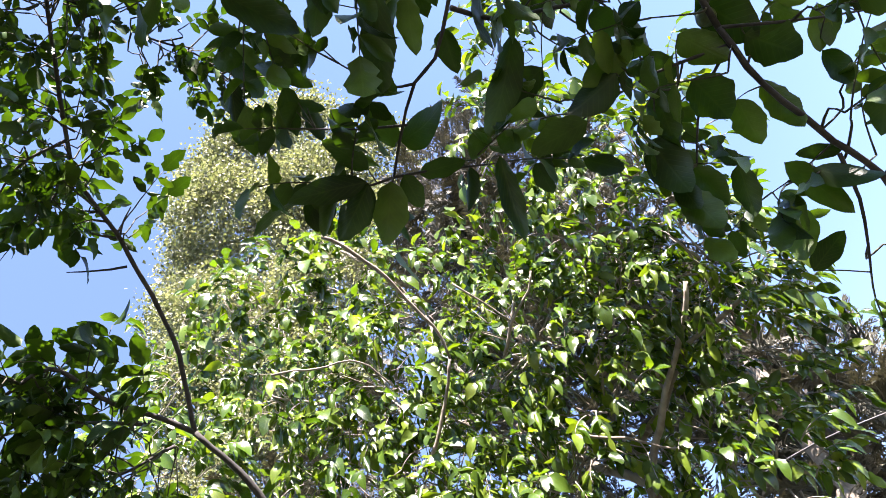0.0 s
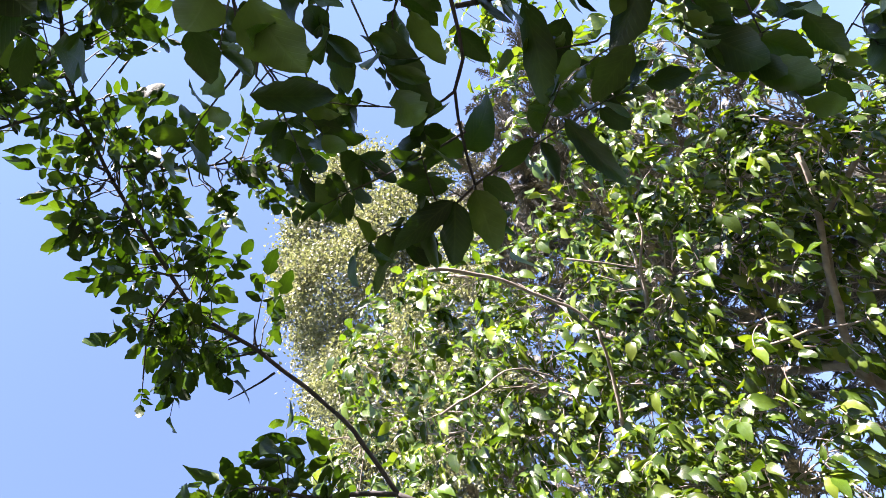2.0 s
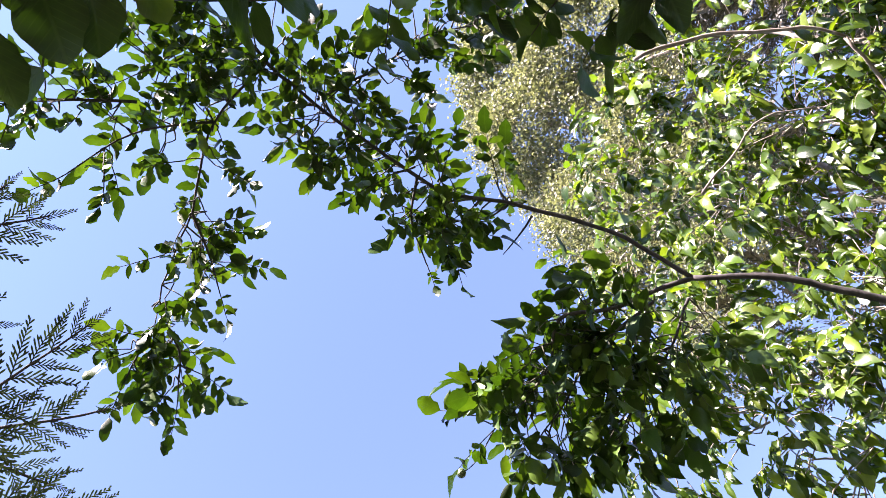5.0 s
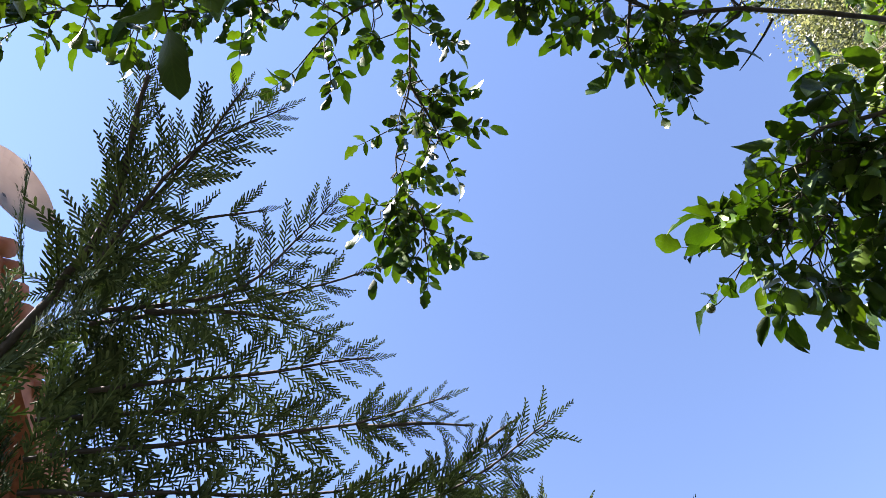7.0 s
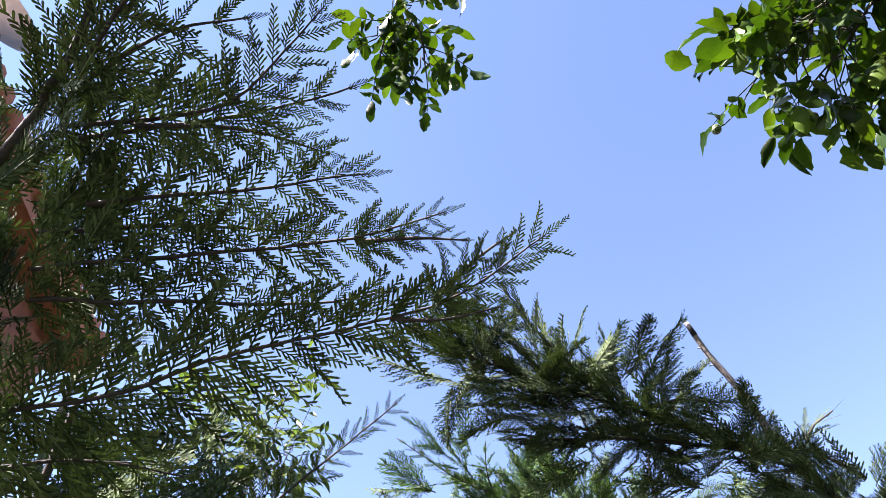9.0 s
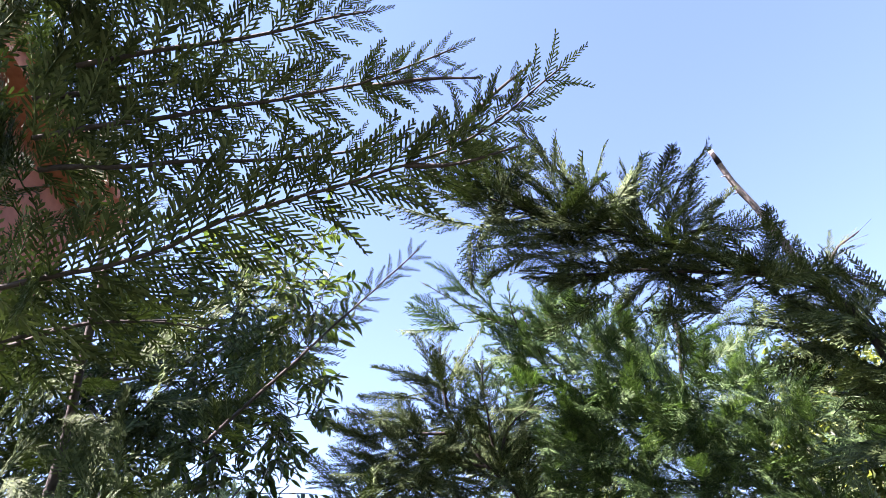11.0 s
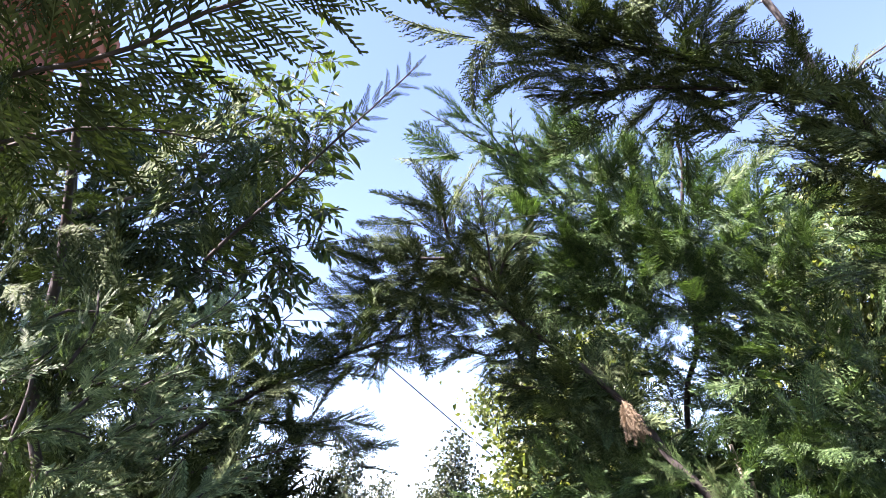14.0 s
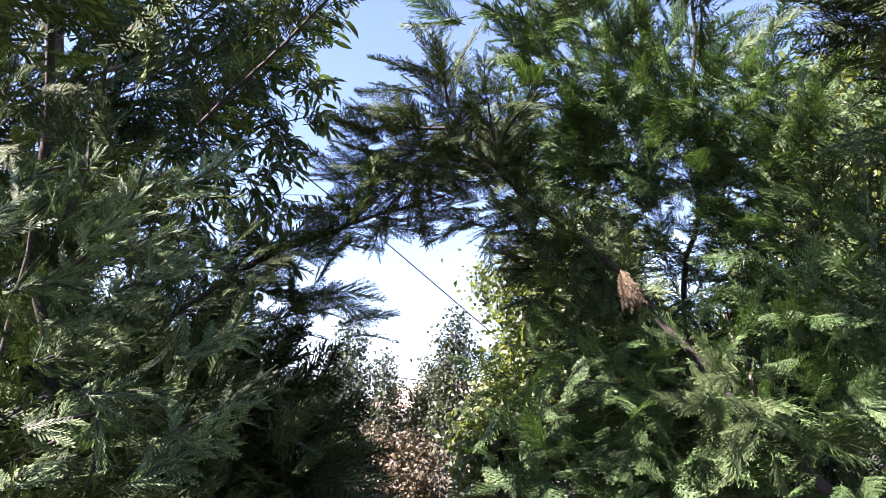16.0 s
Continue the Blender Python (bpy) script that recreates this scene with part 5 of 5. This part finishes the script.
def ash_tree():
    rng = np.random.default_rng(93)
    w = thing("ash_tree", (-2.0, 4.4, 0), "slender ash-like tree with dark pinnate lance-shaped leaflets", "tree")
    fol, tw = Foliage(LANCES, ASH_LEAF), Heap()
    limb(w, [(-2.0, 4.4, 0), (-2.20, 4.17, 2.63), (-2.17, 3.86, 3.44), (-2.21, 3.84, 3.55), (-2.12, 3.56, 4.26)], 0.06, 0.02, PALE_BARK, "trunk", 10, rng)
    for c, r, n in (((-1.24, 3.71, 3.92), 0.34, 44), ((-1.52, 3.83, 3.53), 0.38, 60), ((-1.05, 4.03, 3.46), 0.3, 34), ((-1.88, 4.04, 3.26), 0.4, 50), ((-1.27, 4.10, 3.16), 0.34, 46),
                    ((-1.74, 3.73, 3.95), 0.36, 46), ((-1.03, 3.87, 3.86), 0.3, 36), ((-2.28, 3.94, 3.76), 0.36, 36), ((-1.74, 4.40, 2.99), 0.34, 34), ((-1.36, 4.63, 2.73), 0.28, 24)):
        clump(fol, tw, rng, c, (r, r, r), n, 0.115, 0.5, 5)
        limb(w, [(-2.17, 3.86, 3.44), (np.array((-2.17, 3.86, 3.44)) + np.array(c)) / 2 + np.array([0, 0, -0.1]), c], 0.014, 0.005, PALE_BARK, rng=rng, sides=6)
    for pts in ([(-1.22, 3.83, 3.52), (-0.90, 3.84, 3.67), (-0.72, 3.65, 4.03)], [(-1.22, 3.83, 3.52), (-0.96, 3.76, 3.78), (-0.78, 3.46, 4.27)], [(-1.15, 3.99, 3.22), (-0.90, 4.03, 3.31), (-0.70, 4.05, 3.35)],
                [(-1.51, 4.11, 2.82), (-1.21, 4.19, 2.90), (-0.92, 4.25, 2.92)]):
        leafy(fol, tw, rng, limb(w, pts, 0.006, 0.002, rng=rng, sides=5), 0.07, 0.1, 0.3, 0.08, 0.4, pairs=4)
    fol.build(w, singles=200, label="dark lance-shaped leaflets")
    finish_twigs(w, tw)


ash_tree()

# ---------------------------------------------------------------- right-hand cypresses


def leaning_cypress():
    rng = np.random.default_rng(101)
    w = thing("cypress_tree", (2.3, 3.0, 0), "leaning cypress with a bare pruned leader", "tree", "cypress trees")
    fol = cypress_foliage(CYPRESS, SPRAYS)
    limb(w, [(2.3, 3.0, 0), (2.2, 2.9, 1.4), (1.62, 2.35, 2.41), (1.44, 2.22, 2.80), (1.25, 2.17, 3.07)], 0.034, 0.0165, CYPRESS_BARK, "trunk", 10, rng)
    limb(w, [(1.25, 2.17, 3.07), (1.16, 2.12, 3.24), (1.07, 2.08, 3.38), (1.00, 2.03, 3.49)], 0.016, 0.0105, POLE_BARK, "cut_leader", 9, rng, "stripped dead leader with sawn end", jag=0.003)
    stub = np.array([(1.03, 2.05, 3.44), (1.00, 2.03, 3.49)])
    v, t = tube(np.array([stub[0], (stub[0] + stub[1]) / 2, stub[1]]), 0.0118, 0.0085, 9)
    part("leader_tip", tri_mesh("leader_tip", v - np.array(w.location), t, CHAR, None, True), CHAR, w, "blackened tip")
    for a, b in (((1.18, 2.13, 3.20), (1.14, 2.16, 3.18)), ((1.15, 2.12, 3.25), (1.17, 2.10, 3.22)), ((1.10, 2.09, 3.34), (1.07, 2.10, 3.33)), ((1.06, 2.07, 3.40), (1.03, 2.07, 3.39)), ((1.20, 2.14, 3.16), (1.23, 2.13, 3.13))):
        limb(w, [a, (np.array(a) + np.array(b)) / 2, b], 0.004, 0.002, POLE_BARK, "stub", 5, rng, jag=0)
    face = (-0.3, -0.45, 0.8)
    for pts, size, every in (
            ([(1.35, 2.20, 2.95), (0.90, 2.19, 3.14), (0.61, 2.14, 3.26), (0.41, 2.05, 3.42), (0.27, 1.94, 3.54)], 0.25, 0.035),
            ([(0.90, 2.19, 3.14), (0.52, 2.22, 3.28), (0.22, 2.23, 3.41), (-0.07, 2.19, 3.54)], 0.24, 0.035),
            ([(1.17, 2.19, 3.02), (0.81, 2.26, 3.10), (0.53, 2.33, 3.13), (0.28, 2.35, 3.17)], 0.24, 0.04),
            ([(0.80, 2.18, 3.16), (0.91, 2.14, 3.19), (1.07, 2.10, 3.16)], 0.15, 0.04),
            ([(1.54, 2.20, 2.94), (1.39, 2.20, 3.09), (1.47, 2.10, 3.15)], 0.2, 0.05),
            ([(1.54, 2.30, 2.51), (1.40, 2.28, 2.62), (1.27, 2.29, 2.67)], 0.2, 0.06)):
        line = limb(w, pts, 0.009, 0.003, CYPRESS_BARK, rng=rng, sides=6, jag=0.004)
        feather(fol, rng, line, size, every * 0.8, 0.0, face, 0.75, 0.45, 0.35)
    for c, r, n in (((0.73, 2.28, 3.19), 0.2, 26), ((0.47, 2.28, 3.30), 0.16, 18), ((1.08, 2.27, 3.0), 0.13, 9), ((1.34, 2.29, 2.82), 0.12, 6), ((1.40, 2.14, 2.82), 0.1, 9), ((1.52, 2.2, 2.62), 0.11, 10), ((1.62, 2.24, 2.44), 0.11, 9), ((0.18, 2.29, 3.43), 0.12, 12)):
        sprays_in(fol, rng, c, (r * 1.3, r, r * 0.7), int(n * 2.6), 0.26, 0.6, 0.12, (-0.25, -0.25, 0.12), (0.3, -0.6, 0.5))
    fol.build(w, label="dense feathery cypress sprays")


leaning_cypress()


def sunlit_cypress():
    rng = np.random.default_rng(111)
    w = thing("cypress_tree", (1.3, 4.0, 0), "sunlit yellow-green cypress with soft feathery sprays", "tree", "cypress trees")
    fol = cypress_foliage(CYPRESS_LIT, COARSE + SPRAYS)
    limb(w, [(1.3, 4.0, 0), (1.26, 3.92, 2.13), (1.32, 3.77, 2.64), (1.30, 3.61, 3.31), (1.27, 3.39, 3.79)], 0.026, 0.008, CYPRESS_BARK, "trunk", 9, rng)
    for pts in ([(1.3, 3.6, 0.0), (1.15, 3.08, 1.5), (1.21, 3.05, 1.84), (1.17, 3.02, 2.02)], [(1.4, 3.6, 0.0), (1.26, 3.06, 1.55), (1.25, 3.05, 1.80), (1.235, 3.04, 1.92)]):
        limb(w, [(x, y + 0.2, z) for x, y, z in pts], 0.02, 0.009, PALE_BARK, "stem", 8, rng, "pale peeling stem")
    for c, r, n in (
            ((0.60, 3.35, 3.41), 0.30, 26), ((0.16, 3.21, 3.54), 0.16, 9), ((0.63, 3.43, 3.03), 0.34, 34), ((1.06, 3.28, 3.08), 0.36, 36), ((1.45, 3.20, 2.89), 0.34, 18), ((1.75, 3.08, 2.78), 0.32, 16),
            ((0.72, 3.37, 3.24), 0.34, 34), ((0.97, 3.38, 2.83), 0.36, 40), ((1.42, 3.31, 2.82), 0.34, 26), ((1.73, 3.21, 2.65), 0.34, 24), ((0.58, 3.50, 2.79), 0.26, 22), ((1.61, 3.27, 2.32), 0.36, 40),
            ((1.13, 3.60, 2.35), 0.34, 34), ((1.79, 3.25, 1.92), 0.34, 34), ((1.52, 3.41, 1.84), 0.34, 34), ((1.14, 3.48, 1.55), 0.36, 40), ((0.84, 3.56, 1.86), 0.25, 26), ((0.73, 3.80, 1.39), 0.22, 14),
            ((1.48, 3.21, 1.44), 0.36, 38), ((0.90, 3.55, 1.31), 0.3, 28)):
        sprays_in(fol, rng, c, (r, r, r * 0.9), int(n * 1.75), 0.27, 0.6, 0.2, (-0.4, -0.3, 0.0), (-0.1, -0.8, 0.5))
    for c, r, n in (
            ((0.37, 3.10, 1.77), 0.14, 12), ((0.54, 3.08, 1.68), 0.14, 12), ((0.75, 3.03, 1.70), 0.14, 12), ((0.24, 3.13, 1.64), 0.14, 12), ((0.45, 3.10, 1.47), 0.14, 12), ((0.70, 3.04, 1.49), 0.14, 12), ((0.23, 3.13, 1.42), 0.14, 12), ((0.92, 2.97, 1.63), 0.14, 12), ((0.80, 3.01, 1.37), 0.14, 12), ((1.03, 2.93, 1.47), 0.14, 12), ((0.57, 3.05, 1.89), 0.14, 12), ((0.97, 2.94, 1.80), 0.14, 12), ((1.21, 2.85, 1.55), 0.14, 12), ((1.35, 2.76, 1.78), 0.14, 12), ((1.27, 2.79, 1.94), 0.14, 12), ((1.34, 2.78, 1.40), 0.14, 12)):
        sprays_in(fol, rng, c, (r, r, r), n, 0.19, 0.6, 0.1, (-0.2, -0.5, 0.0), (-0.2, -0.7, 0.6))
    # deeper sprays behind the lit face
    for c, r, n in (
            ((0.69, 4.10, 3.46), 0.32, 22), ((1.18, 4.06, 3.28), 0.32, 22), ((1.63, 3.87, 3.32), 0.32, 22), ((0.34, 4.28, 3.16), 0.32, 22), ((0.93, 4.28, 2.87), 0.32, 22), ((1.43, 4.18, 2.69), 0.32, 22), ((1.94, 3.82, 3.09), 0.32, 22), ((1.29, 3.84, 3.66), 0.32, 22)):
        sprays_in(fol, rng, c, (r, r, r), n, 0.34, 0.6, 0.2, (-0.2, -0.3, 0.0), (-0.1, -0.8, 0.5))
    for pts in ([(0.58, 3.25, 3.39), (0.21, 3.15, 3.44), (-0.12, 3.06, 3.60)], [(0.44, 3.30, 3.35), (0.35, 3.18, 3.48), (0.32, 3.04, 3.59)], [(0.71, 3.30, 2.93), (0.50, 3.21, 3.18), (0.38, 3.07, 3.44)],
                [(0.76, 3.39, 1.69), (0.45, 3.35, 1.62), (0.26, 3.38, 1.60)]):
        feather(fol, rng, limb(w, pts, 0.006, 0.002, CYPRESS_BARK, rng=rng, sides=5), 0.1, 0.018, 0.05, (-0.3, -0.5, 0.7), 0.7, 0.4, 0.5)
    fol.build(w, label="soft yellow-green cypress sprays")


sunlit_cypress()


def arching_cypress():
    rng = np.random.default_rng(121)
    w = thing("cypress_tree", (1.75, 2.75, 0), "dark leaning cypress limb arching across the gap", "tree", "cypress trees")
    fol = cypress_foliage(CYPRESS, SPRAYS)
    main = limb(w, [(1.75, 2.75, 0), (1.6, 2.8, 0.9), (1.07, 3.02, 1.68), (0.83, 3.12, 2.03), (0.63, 3.17, 2.29), (0.39, 3.21, 2.50), (0.17, 3.15, 2.70), (-0.00, 3.06, 2.92), (-0.03, 2.93, 3.15)], 0.032, 0.006, CYPRESS_BARK, "trunk", 9, rng, jag=0.01)
    feather(fol, rng, main[int(len(main) * 0.66):], 0.24, 0.028, 0.0, (0.2, -0.75, 0.5), 0.8, 0.35, 0.5)
    for pts in ([(0.17, 3.16, 2.68), (-0.08, 3.15, 2.73), (-0.28, 3.16, 2.68), (-0.47, 3.21, 2.46)], [(0.27, 3.18, 2.61), (0.19, 3.10, 2.81), (0.16, 2.96, 3.09)], [(0.02, 3.11, 2.82), (-0.23, 3.09, 2.83), (-0.44, 3.03, 2.90)],
                [(0.22, 3.17, 2.65), (0.27, 3.09, 2.83), (0.41, 3.06, 2.95)], [(0.39, 3.21, 2.50), (0.22, 3.25, 2.42), (0.02, 3.25, 2.46)], [(0.63, 3.17, 2.29), (0.39, 3.22, 2.26), (0.17, 3.23, 2.31)],
                [(-0.08, 3.16, 2.70), (-0.25, 3.22, 2.51), (-0.33, 3.27, 2.32)]):
        feather(fol, rng, limb(w, pts, 0.008, 0.003, CYPRESS_BARK, rng=rng, sides=6), 0.2, 0.026, 0.0, (0.1, -0.7, 0.6), 0.75, 0.4, 0.45)
    for c, r, n in (((0.02, 3.07, 2.90), 0.16, 20), ((-0.18, 3.14, 2.72), 0.16, 20), ((0.20, 3.20, 2.56), 0.18, 22), ((0.47, 3.25, 2.32), 0.16, 16), ((-0.33, 3.24, 2.58), 0.12, 10), ((0.86, 3.34, 1.92), 0.16, 16), ((0.55, 3.3, 2.15), 0.14, 14)):
        sprays_in(fol, rng, c, (r * 1.2, r, r), int(n * 2.0), 0.24, 0.7, 0.1, (-0.3, -0.2, 0), (0.0, -0.8, 0.5))
    for c in ((0.99, 2.84, 1.67), (1.09, 2.74, 1.53)):
        sprays_in(fol, rng, c, (0.12, 0.1, 0.1), 20, 0.19, 0.6, -0.1, (-0.3, 0.1, 0), (0.3, -0.7, -0.1))
    dead = Foliage(SPRAYS, DEAD, "dead_spray", False)
    for k in range(9):
        dead.put(k, (0.67, 2.95, 2.15), basis((0.25 + rng.uniform(-0.2, 0.2), -0.1, -0.9), rng.standard_normal(3)), 0.14 * rng.uniform(0.8, 1.2))
    for k in range(10):
        u = rng.uniform(0.3, 0.75)
        dead.put(k, main[int(u * len(main))], basis(rng.standard_normal(3) + np.array([0, -0.4, -0.5]), rng.standard_normal(3)), 0.07 * rng.uniform(0.6, 1.2))
    dead.build(w, label="dried brown spray")
    fol.build(w, label="dark hanging cypress sprays")


arching_cypress()

# ---------------------------------------------------------------- hedge, far trees, dry shrubs and lines in the gap


def leafy_shrub(name, at, blobs, mat, leaf, label, category, seed, trunk_mat=WALNUT_BARK, density=1500, group=""):
    rng = np.random.default_rng(seed)
    w = thing(name, at, label, category, group)
    fol = Foliage(SMALL_LEAVES, mat, "leaf")
    for c, r in blobs:
        mid = np.array([at[0], at[1], c[2] * 0.45])
        limb(w, [at, mid, (mid + np.array(c)) / 2 + rng.standard_normal(3) * 0.08, c], 0.03, 0.006, trunk_mat, "stem", 6, rng, step=0.15)
        small_leaves(fol, rng, c, (r, r, r * 1.1), int(density * r * r), leaf, max(12, int(200 * r)), tight=0.09)
    fol.build(w, singles=0, label="many small leaves")


leafy_shrub("hedge_bush", (0.75, 6.6, 0), [((0.73, 6.46, 2.54), 0.26), ((0.72, 6.52, 2.14), 0.32), ((0.71, 6.55, 1.65), 0.4), ((1.14, 6.68, 1.85), 0.5), ((1.03, 6.49, 1.27), 0.5), ((0.49, 6.45, 1.14), 0.32), ((0.44, 6.63, 2.89), 0.14), ((1.53, 6.50, 1.46), 0.5), ((1.21, 6.59, 2.56), 0.45), ((0.94, 6.75, 3.03), 0.3), ((1.46, 6.60, 3.22), 0.4), ((1.79, 6.71, 2.16), 0.5), ((0.36, 6.58, 1.46), 0.25)],
            HEDGE_LEAF, 0.065, "tall sunlit hedge bush with yellowish rounded leaves", "bush", 131, density=19000)
leafy_shrub("hedge_bush", (3.6, 5.6, 0), [((2.82, 4.70, 3.58), 0.5), ((2.87, 4.84, 3.13), 0.5), ((2.78, 4.89, 3.34), 0.5), ((2.89, 4.91, 2.72), 0.5), ((2.60, 5.24, 2.51), 0.45), ((2.78, 5.10, 2.01), 0.5)],
            HEDGE_LEAF, 0.06, "tall broadleaf bush catching the sun behind the cypress", "bush", 132, density=14000)
leafy_shrub("young_tree", (-1.66, 13.23, 0), [((-1.84, 13.12, 3.45), 0.14), ((-1.68, 13.19, 3.13), 0.22), ((-1.79, 13.21, 2.80), 0.28), ((-1.64, 13.26, 2.43), 0.3), ((-1.72, 13.27, 2.07), 0.34), ((-1.64, 13.29, 1.65), 0.36)], FAR_LEAF, 0.07, "slim upright young tree with olive-green leaves", "tree", 140, density=9000, group="far young trees")
leafy_shrub("young_tree", (-1.18, 14.28, 0), [((-1.17, 14.27, 2.97), 0.14), ((-1.29, 14.29, 2.65), 0.22), ((-1.13, 14.32, 2.34), 0.28), ((-1.22, 14.33, 1.99), 0.3), ((-1.14, 14.34, 1.65), 0.34), ((-1.29, 14.33, 1.25), 0.36)], FAR_LEAF, 0.07, "slim upright young tree with olive-green leaves", "tree", 141, density=9000, group="far young trees")
leafy_shrub("young_tree", (-0.22, 13.83, 0), [((-0.29, 13.83, 2.75), 0.14), ((-0.13, 13.85, 2.53), 0.22), ((-0.23, 13.87, 2.31), 0.28), ((-0.15, 13.88, 2.08), 0.3), ((-0.31, 13.88, 1.83), 0.34), ((-0.16, 13.89, 1.54), 0.36)], FAR_LEAF, 0.07, "slim upright young tree with olive-green leaves", "tree", 142, density=9000, group="far young trees")
leafy_shrub("young_tree", (0.14, 11.34, 0), [((0.24, 11.25, 3.27), 0.14), ((0.15, 11.29, 2.99), 0.22), ((0.22, 11.33, 2.70), 0.28), ((0.08, 11.36, 2.39), 0.3), ((0.21, 11.37, 2.08), 0.34), ((0.11, 11.39, 1.72), 0.36)], FAR_LEAF, 0.07, "slim upright young tree with olive-green leaves", "tree", 143, density=9000, group="far young trees")
leafy_shrub("young_tree", (-1.87, 12.20, 0), [((-1.96, 12.16, 2.81), 0.14), ((-1.89, 12.21, 2.47), 0.22), ((-2.02, 12.21, 2.12), 0.28), ((-1.87, 12.24, 1.75), 0.3), ((-1.96, 12.23, 1.38), 0.34), ((-1.81, 12.24, 0.94), 0.36)], FAR_LEAF, 0.07, "slim upright young tree with olive-green leaves", "tree", 144, density=9000, group="far young trees")
leafy_shrub("young_tree", (-0.45, 14.32, 0), [((-0.38, 14.37, 2.18), 0.14), ((-0.55, 14.37, 2.02), 0.22), ((-0.39, 14.38, 1.84), 0.28), ((-0.52, 14.38, 1.65), 0.3), ((-0.36, 14.39, 1.46), 0.34), ((-0.46, 14.38, 1.23), 0.36)], FAR_LEAF, 0.07, "slim upright young tree with olive-green leaves", "tree", 145, density=9000, group="far young trees")



def understory(at, blobs, seed):
    rng = np.random.default_rng(seed)
    w = thing("cypress_tree", at, "dense dark young cypress low in the hedge", "tree", "cypress trees")
    fol = Foliage(COARSE, CYPRESS, "spray", False)
    limb(w, [at, (at[0], at[1], 0.8), (at[0] + 0.05, at[1], 1.9)], 0.035, 0.01, CYPRESS_BARK, "trunk", 8, rng)
    for c, r, n in blobs:
        sprays_in(fol, rng, c, (r, r, r), int(n * 1.3), 0.45, 0.7, 0.25, (0, -0.2, 0), (0.0, -0.8, 0.5))
    fol.build(w, singles=60, label="dense dark green sprays")


understory((-1.2, 3.7, 0), [((-1.25, 3.98, 1.55), 0.4, 50), ((-1.03, 4.05, 1.41), 0.33, 46), ((-1.42, 3.70, 1.30), 0.5, 70), ((-0.97, 3.73, 1.15), 0.4, 50), ((-1.76, 3.54, 1.55), 0.5, 60), ((-0.87, 4.18, 1.26), 0.2, 16)], 171)
understory((-2.1, 3.3, 0), [((-2.07, 3.20, 1.91), 0.4, 30), ((-2.09, 3.15, 2.57), 0.4, 24), ((-2.01, 3.22, 2.64), 0.4, 36), ((-1.88, 3.23, 1.42), 0.4, 50)], 172)
understory((1.6, 3.6, 0), [((1.51, 4.08, 1.50), 0.5, 50), ((1.99, 3.84, 1.66), 0.5, 50), ((1.68, 3.78, 1.24), 0.5, 50), ((1.66, 4.40, 2.21), 0.5, 30), ((2.28, 4.07, 2.28), 0.5, 30)], 173)


def dry_shrubs():
    leafy_shrub("dry_shrub", (-0.57, 8.74, 0), [((-0.45, 8.88, 1.16), 0.26), ((-0.87, 8.95, 1.3), 0.24), ((-0.11, 8.58, 0.98), 0.3), ((-0.56, 8.55, 0.78), 0.4), ((-1.11, 8.71, 1.12), 0.3)],
                DRY_LEAF, 0.06, "brown half-dry shrub with reddish leaves", "bush", 151, density=16000)


dry_shrubs()


def cable(pts, r, label):
    a = pts[0]
    c = thing("cable", a, label, "cable", "overhead cables")
    v, t = tube(smooth_line(pts, 0.4), r, r, 5)
    part("wire", tri_mesh("wire", v - np.array(a), t, CABLE, None, True), CABLE, c)


cable([(-2.9, 4.2, 5.2), (-2.87, 8.48, 5.64), (-1.20, 10.86, 4.69), (0.66, 12.73, 3.45), (2.41, 14.16, 2.22)], 0.011, "thin black overhead cable sagging from the house")
cable([(-5.36, 21.64, 3.48), (-3.00, 23.12, 3.39), (-0.59, 24.33, 3.20), (2.34, 25.24, 2.96)], 0.02, "thin black distant overhead cable")
cable([(3.61, -2.14, 3.49), (3.49, -2.40, 3.41), (3.37, -2.63, 3.31), (3.11, -3.07, 3.04)], 0.006, "thin pale line strung between trunks")
